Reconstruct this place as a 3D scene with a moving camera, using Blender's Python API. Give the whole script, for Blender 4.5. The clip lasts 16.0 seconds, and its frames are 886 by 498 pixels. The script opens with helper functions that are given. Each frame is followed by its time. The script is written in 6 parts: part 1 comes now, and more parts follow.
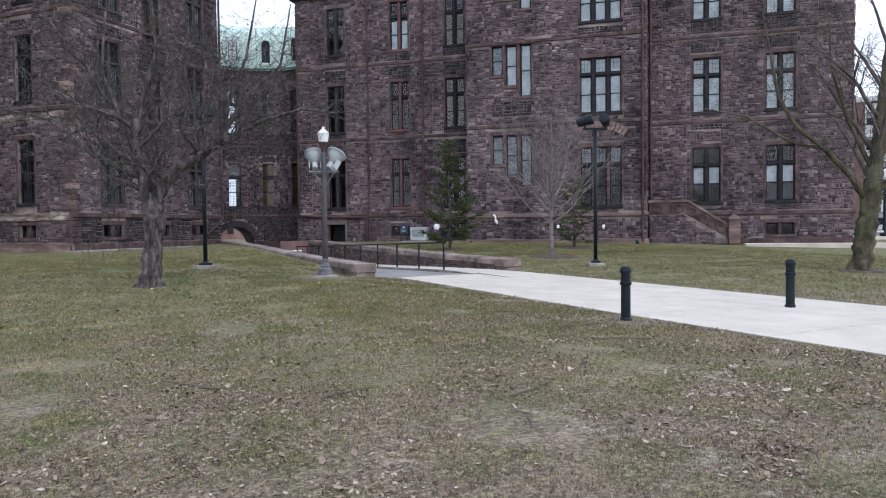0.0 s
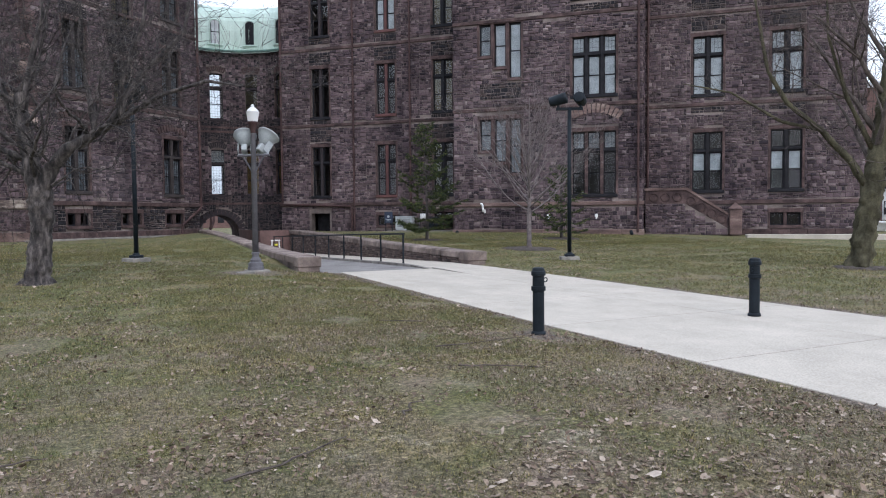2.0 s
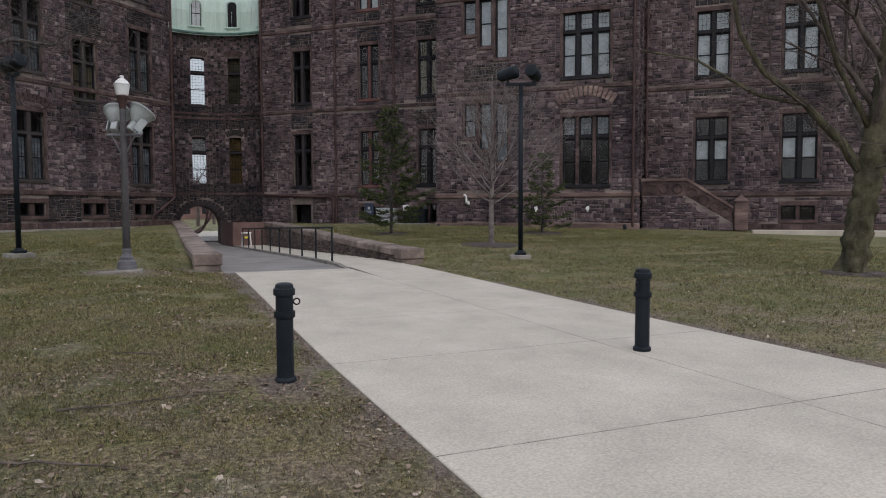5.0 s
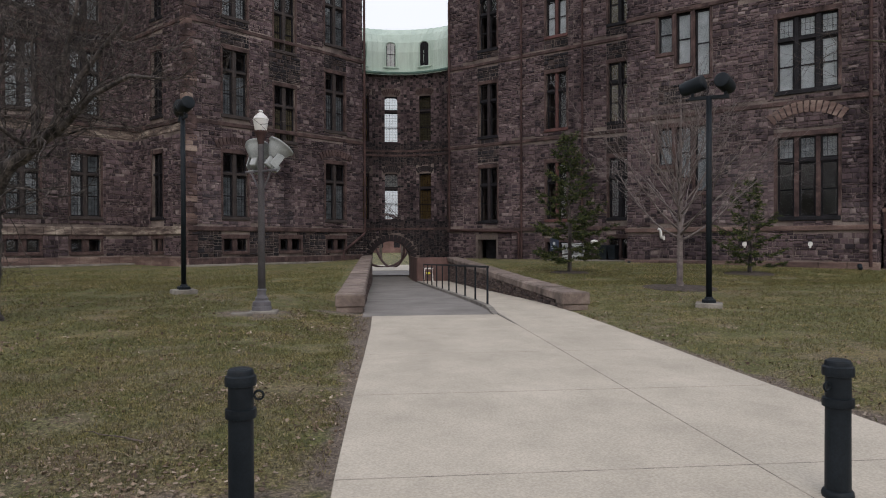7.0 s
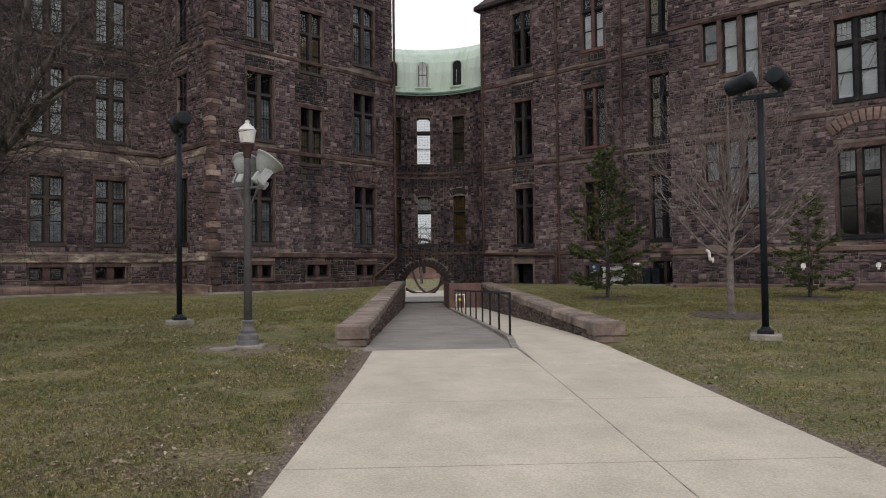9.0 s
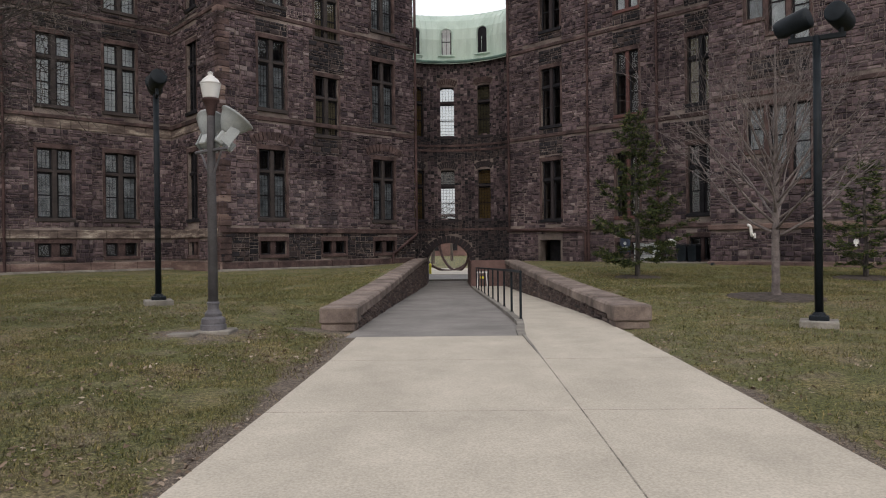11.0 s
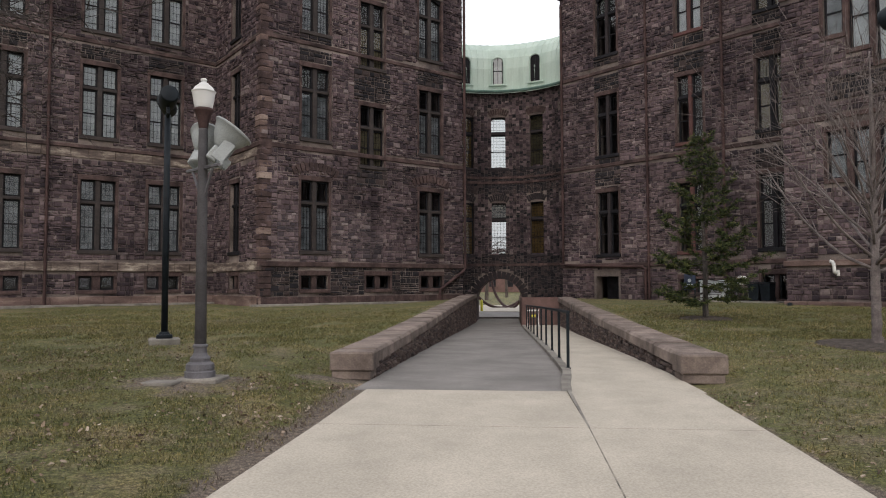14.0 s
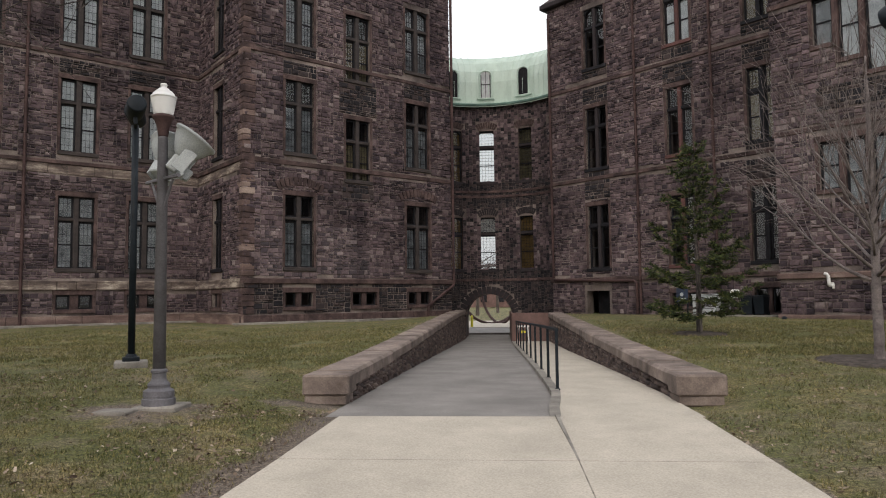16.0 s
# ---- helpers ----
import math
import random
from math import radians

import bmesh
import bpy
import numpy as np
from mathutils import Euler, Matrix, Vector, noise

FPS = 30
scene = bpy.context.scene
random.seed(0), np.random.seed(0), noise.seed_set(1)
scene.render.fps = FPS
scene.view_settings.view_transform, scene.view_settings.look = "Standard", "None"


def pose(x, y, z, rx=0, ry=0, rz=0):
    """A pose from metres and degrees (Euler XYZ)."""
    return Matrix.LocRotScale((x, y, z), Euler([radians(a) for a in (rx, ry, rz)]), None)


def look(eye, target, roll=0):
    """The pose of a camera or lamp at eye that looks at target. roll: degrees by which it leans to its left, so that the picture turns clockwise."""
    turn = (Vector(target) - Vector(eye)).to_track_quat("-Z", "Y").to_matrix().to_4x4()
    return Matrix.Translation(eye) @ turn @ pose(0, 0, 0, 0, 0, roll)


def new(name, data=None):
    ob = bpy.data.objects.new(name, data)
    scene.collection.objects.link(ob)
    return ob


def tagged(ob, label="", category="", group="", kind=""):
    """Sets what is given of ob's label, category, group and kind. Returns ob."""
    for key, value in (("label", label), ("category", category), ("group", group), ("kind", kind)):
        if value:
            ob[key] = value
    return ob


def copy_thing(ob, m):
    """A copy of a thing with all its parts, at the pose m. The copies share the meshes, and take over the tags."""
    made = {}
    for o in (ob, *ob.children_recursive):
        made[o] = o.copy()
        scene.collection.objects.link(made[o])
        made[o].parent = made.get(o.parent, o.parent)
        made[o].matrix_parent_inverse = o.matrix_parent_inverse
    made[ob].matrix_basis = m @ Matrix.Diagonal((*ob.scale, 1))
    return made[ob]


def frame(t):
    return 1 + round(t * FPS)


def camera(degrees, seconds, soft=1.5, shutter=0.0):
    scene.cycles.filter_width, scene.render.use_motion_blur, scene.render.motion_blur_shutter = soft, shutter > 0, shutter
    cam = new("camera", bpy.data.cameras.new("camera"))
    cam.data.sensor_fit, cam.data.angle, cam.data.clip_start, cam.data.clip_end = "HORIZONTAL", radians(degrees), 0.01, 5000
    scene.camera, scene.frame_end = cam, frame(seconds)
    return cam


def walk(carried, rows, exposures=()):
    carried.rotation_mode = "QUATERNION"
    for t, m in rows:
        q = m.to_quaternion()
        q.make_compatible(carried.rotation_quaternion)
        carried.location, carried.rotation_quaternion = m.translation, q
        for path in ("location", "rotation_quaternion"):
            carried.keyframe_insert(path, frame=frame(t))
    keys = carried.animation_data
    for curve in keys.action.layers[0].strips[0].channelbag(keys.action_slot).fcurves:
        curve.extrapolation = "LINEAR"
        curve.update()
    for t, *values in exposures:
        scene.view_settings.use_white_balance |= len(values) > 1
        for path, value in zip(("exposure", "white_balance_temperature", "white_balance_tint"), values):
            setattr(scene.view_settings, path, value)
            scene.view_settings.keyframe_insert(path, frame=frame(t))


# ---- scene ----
cam = camera(64.8, 16.0, soft=1.1)
METRES, EYE, TILT, LEAN, TURN = 18.03, 1.6, 0.0, 0.0, -26.7
ROWS = [
    (0, 0, 0, 0, -0.02, -1.73, 0.64),
    (0.5, 0.0274, 0.0339, -0.0004, 1.12, -2.01, 0.76),
    (1, 0.0568, 0.0673, -0.0001, 0.64, -2.34, 0.78),
    (1.5, 0.0848, 0.0994, 0.0016, 1.58, -2.32, 0.51),
    (2, 0.1156, 0.1317, 0.0008, 1.33, -2.64, 0.51),
    (2.5, 0.1467, 0.1624, 0.0009, 1.82, -2.47, 0.46),
    (3, 0.177, 0.1952, -0.0001, 1.59, -2.8, -0.04),
    (3.5, 0.2061, 0.2251, -0.0009, -0.01, -3.49, 0.37),
    (6, 0.3208, 0.3887, 0.0006, 7.45, -2.66, -0.52),
    (6.5, 0.33, 0.4284, 0.0033, 10.93, -2.08, -0.65),
    (7, 0.3363, 0.4655, 0.0059, 20.85, -0.48, 0.19),
    (7.5, 0.3347, 0.5021, 0.0044, 22.52, 0.51, -0.05),
    (8, 0.3383, 0.5316, 0.0031, 22.28, 0.76, 0.35),
    (8.5, 0.3363, 0.5587, 0.0042, 23.28, 1.77, 0.59),
    (11, 0.3241, 0.7111, 0.0004, 27.42, -0.2, 0.65),
    (11.5, 0.3157, 0.7352, 0.0014, 27.15, -0.44, 0.62),
    (12, 0.3148, 0.7602, 0.0002, 27.05, -0.36, 0.69),
    (12.5, 0.3092, 0.7794, -0.0008, 26.93, -0.42, 0.62),
    (13, 0.3001, 0.7975, -0.0002, 26.26, -0.11, 0.45),
    (13.5, 0.2961, 0.815, 0, 27.89, 1.72, 0.59),
    (14, 0.2916, 0.8282, -0.0008, 32.08, 2.79, 0.19),
    (14.5, 0.2812, 0.8427, -0.0006, 32.19, 2.79, -0.01),
    (15, 0.2808, 0.8576, -0.0007, 31.93, 2.79, 0.48),
    (15.5, 0.28, 0.8652, -0.0005, 31.66, 3.89, 0.75),
    (16, 0.279, 0.8686, 0.0007, 31.4, 4.05, 0.68),
]
SKY_CLOUD, SKY_COLOUR, SKY_STRENGTH, SUN_STRENGTH = 0.97, (1.0, 1.0, 0.985, 1), 1.08, 0.75
STONE_STOPS = [(0.0, (0.036, 0.029, 0.035)), (0.2, (0.068, 0.051, 0.059)), (0.5, (0.102, 0.074, 0.082)), (0.8, (0.138, 0.101, 0.108)), (0.95, (0.18, 0.138, 0.142)), (1.0, (0.245, 0.203, 0.2))]
EXPOSURES = [(0.0, 0.55, 5330, 14), (1.5, 0.45, 5400, 14), (3.5, 0.14, 5620, 14), (6.0, -0.37, 6000, 14), (7.0, -0.26, 6150, 15), (9.0, -0.16, 6350, 14), (11.0, -0.14, 6330, 14), (13.5, -0.06, 6300, 14), (16.0, 0.06, 6400, 13)]
walk(cam, [(t, pose(0, 0, EYE, TILT, LEAN, TURN) @ pose(METRES * x, METRES * y, METRES * z, 90 + pitch, roll, yaw)) for t, x, y, z, yaw, pitch, roll in ROWS],
     exposures=EXPOSURES)

# ---- world, sun ----
world = bpy.data.worlds.new("overcast_sky")
scene.world = world
world.use_nodes = True
wt = world.node_tree
wt.nodes.clear()
w_out = wt.nodes.new("ShaderNodeOutputWorld")
w_bg = wt.nodes.new("ShaderNodeBackground")
w_sky = wt.nodes.new("ShaderNodeTexSky")
w_sky.sky_type = "NISHITA"
w_sky.sun_disc = False
w_sky.sun_elevation = radians(38)
w_sky.sun_rotation = radians(184)
w_sky.air_density, w_sky.dust_density = 2.0, 6.0
w_mix = wt.nodes.new("ShaderNodeMix")
w_mix.data_type = "RGBA"
w_mix.inputs[0].default_value = SKY_CLOUD
w_mix.inputs[7].default_value = SKY_COLOUR
wt.links.new(w_sky.outputs[0], w_mix.inputs[6])
wt.links.new(w_mix.outputs[2], w_bg.inputs[0])
w_bg.inputs[1].default_value = SKY_STRENGTH
wt.links.new(w_bg.outputs[0], w_out.inputs[0])
sun_data = bpy.data.lights.new("sun", "SUN")
sun_data.energy, sun_data.angle, sun_data.color = SUN_STRENGTH, radians(25), (1.0, 0.96, 0.9)
sun = new("sun", sun_data)
sun.matrix_world = look((-4, -55, 60), (0, 0, 0))


# ---- materials ----
def mat(name, rough=0.8, metal=0.0):
    m = bpy.data.materials.new(name)
    m.use_nodes = True
    b = m.node_tree.nodes["Principled BSDF"]
    b.inputs["Roughness"].default_value = rough
    b.inputs["Metallic"].default_value = metal
    return m, m.node_tree, b


def ramp(nt, stops):
    r = nt.nodes.new("ShaderNodeValToRGB")
    e = r.color_ramp.elements
    while len(e) < len(stops):
        e.new(0.5)
    for k, (p, c) in zip(e, stops):
        k.position, k.color = p, (*c, 1)
    return r


def noise_node(nt, scale, detail=4.0, rough=0.6, stretch=(1, 1, 1)):
    tc = nt.nodes.new("ShaderNodeTexCoord")
    mp = nt.nodes.new("ShaderNodeMapping")
    mp.inputs["Scale"].default_value = stretch
    n = nt.nodes.new("ShaderNodeTexNoise")
    n.inputs["Scale"].default_value, n.inputs["Detail"].default_value, n.inputs["Roughness"].default_value = scale, detail, rough
    nt.links.new(tc.outputs["Object"], mp.inputs[0])
    nt.links.new(mp.outputs[0], n.inputs["Vector"])
    return n


def mixed(nt, kind, fac, a, b):
    x = nt.nodes.new("ShaderNodeMix")
    x.data_type, x.blend_type = "RGBA", kind
    for slot, v in ((0, fac), (6, a), (7, b)):
        if hasattr(v, "links"):
            nt.links.new(v, x.inputs[slot])
        else:
            x.inputs[slot].default_value = v if slot == 0 else (*v, 1)
    return x.outputs[2]


def bumped(nt, b, height, strength, distance=0.02):
    k = nt.nodes.new("ShaderNodeBump")
    k.inputs["Strength"].default_value, k.inputs["Distance"].default_value = strength, distance
    nt.links.new(height, k.inputs["Height"])
    nt.links.new(k.outputs[0], b.inputs["Normal"])


def varied(name, stops, scale=3.0, rough=0.85, grain=40.0, bump=0.3, by="noise", metal=0.0, dirt=0.35, stretch=(1, 1, 1)):
    """A surface in colours that vary by piece or by large noise, with stains and fine grain."""
    m, nt, b = mat(name, rough, metal)
    big = noise_node(nt, scale, 5.0, 0.65, stretch)
    fine = noise_node(nt, grain, 3.0)
    r = ramp(nt, stops)
    if by == "island":
        g = nt.nodes.new("ShaderNodeNewGeometry")
        nt.links.new(g.outputs["Random Per Island"], r.inputs[0])
    elif by == "object":
        g = nt.nodes.new("ShaderNodeObjectInfo")
        nt.links.new(g.outputs["Random"], r.inputs[0])
    else:
        nt.links.new(big.outputs["Fac"], r.inputs[0])
    stain = ramp(nt, [(0.3, (1 - dirt,) * 3), (0.7, (1 + dirt * 0.3,) * 3)])
    nt.links.new(big.outputs["Fac"], stain.inputs[0])
    c = mixed(nt, "MULTIPLY", 1.0, r.outputs[0], stain.outputs[0])
    speck = ramp(nt, [(0.3, (0.78,) * 3), (0.7, (1.15,) * 3)])
    nt.links.new(fine.outputs["Fac"], speck.inputs[0])
    c = mixed(nt, "MULTIPLY", 1.0, c, speck.outputs[0])
    nt.links.new(c, b.inputs["Base Color"])
    bumped(nt, b, fine.outputs["Fac"], bump)
    return m


def weathered(m, low=0.55, high=1.28, bloom=0.5):
    """Soot in tall ragged patches and a pale salt bloom, at the size of the wall."""
    nt = m.node_tree
    b = nt.nodes["Principled BSDF"]
    old = b.inputs["Base Color"].links[0].from_socket
    geo = nt.nodes.new("ShaderNodeNewGeometry")

    def wide(scale, detail, stretch):
        mp = nt.nodes.new("ShaderNodeMapping")
        mp.inputs["Scale"].default_value = stretch
        n = nt.nodes.new("ShaderNodeTexNoise")
        n.inputs["Scale"].default_value, n.inputs["Detail"].default_value, n.inputs["Roughness"].default_value = scale, detail, 0.68
        nt.links.new(geo.outputs["Position"], mp.inputs[0])
        nt.links.new(mp.outputs[0], n.inputs["Vector"])
        return n.outputs["Fac"]

    soot = ramp(nt, [(0.38, (low, low, low * 1.06)), (0.48, (1.0,) * 3), (0.62, (high,) * 3)])
    nt.links.new(wide(0.26, 7.0, (1, 1, 0.4)), soot.inputs[0])
    c = mixed(nt, "MULTIPLY", 1.0, old, soot.outputs[0])
    salt = ramp(nt, [(0.62, (0, 0, 0)), (0.74, (bloom,) * 3)])
    nt.links.new(wide(0.75, 8.0, (0.6, 0.6, 1.6)), salt.inputs[0])
    nt.links.new(mixed(nt, "MIX", salt.outputs[0], c, (0.30, 0.255, 0.235)), b.inputs["Base Color"])
    return m


STONE = varied("red_sandstone", STONE_STOPS, 0.5, 0.9, 14.0, 0.6, "island", dirt=0.45)
STONE_PIECE = varied("red_sandstone_block", STONE_STOPS, 0.5, 0.9, 14.0, 0.6, "object", dirt=0.45)
DARK_STONE = varied("sooty_sandstone", [(0.0, (0.018, 0.018, 0.022)), (0.5, (0.036, 0.032, 0.036)), (1.0, (0.075, 0.056, 0.055))], 0.8, 0.9, 14.0, 0.6, "island")
MORTAR = varied("mortar", [(0.3, (0.13, 0.105, 0.098)), (0.7, (0.25, 0.21, 0.19))], 0.4, 0.95, 20.0, 0.3, dirt=0.5)
for walling in (STONE, STONE_PIECE, MORTAR):
    weathered(walling)
BAND = varied("brown_sandstone_band", [(0.3, (0.12, 0.076, 0.07)), (0.5, (0.175, 0.115, 0.10)), (0.72, (0.30, 0.235, 0.20))], 0.7, 0.9, 16.0, 0.5, dirt=0.55, stretch=(0.5, 0.5, 2.0))
TAN_BAND = varied("tan_sandstone_band", [(0.35, (0.10, 0.072, 0.066)), (0.5, (0.165, 0.125, 0.108)), (0.66, (0.38, 0.33, 0.275))], 1.6, 0.9, 16.0, 0.5, dirt=0.6, stretch=(0.5, 0.5, 2.0))
MULLION = varied("brown_mullion_stone", [(0.3, (0.026, 0.021, 0.021)), (0.7, (0.056, 0.043, 0.041))], 1.5, 0.85, 20.0, 0.3)
RED_TRIM = varied("red_painted_sandstone", [(0.3, (0.075, 0.032, 0.03)), (0.7, (0.125, 0.055, 0.05))], 1.0, 0.85, 20.0, 0.3)
SURROUND = varied("dressed_brown_sandstone", [(0.3, (0.055, 0.04, 0.04)), (0.55, (0.10, 0.068, 0.065)), (0.75, (0.15, 0.105, 0.098))], 1.2, 0.9, 20.0, 0.5, dirt=0.5)
BLACK_WOOD = varied("black_painted_wood", [(0.3, (0.010, 0.010, 0.013)), (0.7, (0.024, 0.023, 0.027))], 2.0, 0.6, 30.0, 0.2)
COPPER = varied("green_copper", [(0.3, (0.45, 0.575, 0.51)), (0.5, (0.52, 0.64, 0.575)), (0.7, (0.58, 0.69, 0.625))], 0.9, 0.75, 30.0, 0.03, dirt=0.12, stretch=(1, 1, 0.2))
CONCRETE = varied("pale_concrete", [(0.3, (0.41, 0.372, 0.312)), (0.5, (0.437, 0.396, 0.333)), (0.7, (0.465, 0.42, 0.356))], 0.8, 0.9, 45.0, 0.06, dirt=0.12, stretch=(1.3, 1.0, 1))
FILLER = varied("packed_grit", [(0.35, (0.13, 0.115, 0.095)), (0.65, (0.3, 0.27, 0.23))], 4.0, 0.95, 30.0, 0.5)
KERB = varied("grey_concrete", [(0.3, (0.17, 0.155, 0.138)), (0.7, (0.29, 0.27, 0.24))], 1.5, 0.9, 50.0, 0.3)
ASPHALT = varied("worn_asphalt", [(0.3, (0.165, 0.154, 0.146)), (0.7, (0.245, 0.23, 0.218))], 0.7, 0.92, 60.0, 0.3, dirt=0.1)
WALL_STONE = varied("wall_rubble_stone", [(0.0, (0.055, 0.042, 0.042)), (0.35, (0.095, 0.068, 0.062)), (0.7, (0.14, 0.10, 0.088)), (1.0, (0.22, 0.17, 0.15))], 2.0, 0.9, 24.0, 0.7, "object")
COPING = varied("coping_sandstone", [(0.3, (0.13, 0.097, 0.084)), (0.5, (0.205, 0.16, 0.138)), (0.7, (0.28, 0.225, 0.195))], 1.3, 0.88, 40.0, 0.4, dirt=0.45)
BLACK_METAL = varied("black_painted_steel", [(0.3, (0.007, 0.011, 0.015)), (0.7, (0.016, 0.021, 0.027))], 2.0, 0.5, 60.0, 0.08)
GREY_METAL = varied("grey_painted_steel", [(0.3, (0.10, 0.096, 0.108)), (0.7, (0.145, 0.14, 0.155))], 2.0, 0.65, 60.0, 0.08)
PALE_METAL = varied("pale_grey_aluminium", [(0.3, (0.30, 0.325, 0.33)), (0.7, (0.37, 0.395, 0.40))], 3.0, 0.5, 60.0, 0.02, dirt=0.15)
BROWN_BOARD = varied("brown_painted_board", [(0.3, (0.105, 0.058, 0.05)), (0.7, (0.15, 0.085, 0.074))], 1.0, 0.7, 40.0, 0.1)
PIPE = varied("brown_iron_pipe", [(0.3, (0.05, 0.03, 0.03)), (0.7, (0.09, 0.055, 0.052))], 1.0, 0.6, 40.0, 0.15)
DARK_BARK = varied("dark_furrowed_bark", [(0.35, (0.016, 0.014, 0.014)), (0.5, (0.06, 0.051, 0.048)), (0.65, (0.13, 0.112, 0.102))], 9.0, 0.95, 24.0, 1.0, stretch=(1, 1, 0.22))
BARK = varied("grey_brown_bark", [(0.3, (0.065, 0.054, 0.05)), (0.7, (0.15, 0.125, 0.11))], 3.0, 0.95, 22.0, 1.0, stretch=(1, 1, 0.35))
MOSS_BARK = varied("mossy_bark", [(0.3, (0.045, 0.042, 0.028)), (0.7, (0.115, 0.105, 0.066))], 3.0, 0.95, 22.0, 1.0, stretch=(1, 1, 0.35))
PALE_BARK = varied("pale_smooth_bark", [(0.3, (0.115, 0.095, 0.092)), (0.7, (0.20, 0.17, 0.163))], 4.0, 0.9, 30.0, 0.5)
NEEDLES = varied("evergreen_needles", [(0.0, (0.014, 0.023, 0.010)), (0.5, (0.036, 0.052, 0.018)), (0.85, (0.085, 0.098, 0.03)), (1.0, (0.15, 0.145, 0.05))], 2.0, 0.8, 60.0, 0.1, "island")
GRASS = varied("short_grass", [(0.0, (0.05, 0.06, 0.012)), (0.4, (0.12, 0.122, 0.03)), (0.65, (0.22, 0.185, 0.065)), (1.0, (0.40, 0.32, 0.165))], 0.35, 0.9, 60.0, 0.0, "island", dirt=0.3)
LEAF = varied("dead_leaves", [(0.0, (0.06, 0.038, 0.027)), (0.3, (0.145, 0.10, 0.068)), (0.6, (0.225, 0.165, 0.118)), (0.9, (0.34, 0.27, 0.205)), (1.0, (0.46, 0.39, 0.32))], 2.0, 0.9, 40.0, 0.1, "island")
MULCH = varied("dark_mulch", [(0.3, (0.035, 0.026, 0.022)), (0.7, (0.10, 0.08, 0.068))], 6.0, 0.95, 40.0, 1.0)
DIRT = varied("bare_dirt", [(0.3, (0.09, 0.074, 0.06)), (0.7, (0.17, 0.145, 0.12))], 2.0, 0.95, 30.0, 0.8)
# this plaster's dark colour carries the shade of the unseen rooms behind the windows
PLASTER = varied("shaded_room_plaster", [(0.3, (0.09, 0.08, 0.072)), (0.7, (0.14, 0.125, 0.11))], 0.5, 0.9, 10.0, 0.1)
# pale and grey sheets for panes: blinds, plus sky reflection put into the colour
PALE_BACKING = varied("pale_pane_backing", [(0.3, (0.50, 0.53, 0.55)), (0.7, (0.66, 0.68, 0.70))], 1.0, 0.9, 30.0, 0.05)
GREY_BACKING = varied("grey_pane_backing", [(0.35, (0.16, 0.175, 0.19)), (0.65, (0.34, 0.36, 0.38))], 1.4, 0.9, 30.0, 0.05)
WARM_BLIND = varied("amber_curtain", [(0.3, (0.22, 0.13, 0.045)), (0.7, (0.32, 0.20, 0.07))], 1.0, 0.9, 30.0, 0.05)
DULL_BLIND = varied("dull_yellow_curtain", [(0.3, (0.13, 0.105, 0.06)), (0.7, (0.21, 0.175, 0.10))], 1.0, 0.9, 30.0, 0.05)
YELLOW = varied("yellow_paint", [(0.3, (0.65, 0.6, 0.03)), (0.7, (0.8, 0.75, 0.05))], 2.0, 0.5, 40.0, 0.05)
WHITE = varied("white_plastic", [(0.3, (0.7, 0.7, 0.7)), (0.7, (0.82, 0.82, 0.8))], 2.0, 0.5, 40.0, 0.05)
BRICK_FAR = varied("far_red_brick", [(0.3, (0.13, 0.075, 0.065)), (0.7, (0.19, 0.115, 0.10))], 0.3, 0.9, 5.0, 0.1)
PALE_PANEL = varied("far_pale_panel", [(0.3, (0.45, 0.45, 0.45)), (0.7, (0.6, 0.6, 0.6))], 0.3, 0.8, 5.0, 0.1)

for dull in (BLACK_WOOD, BLACK_METAL, PIPE, SURROUND, STONE, DARK_STONE, BARK, MOSS_BARK, NEEDLES, MORTAR):
    dull.node_tree.nodes["Principled BSDF"].inputs["Specular IOR Level"].default_value = 0.15


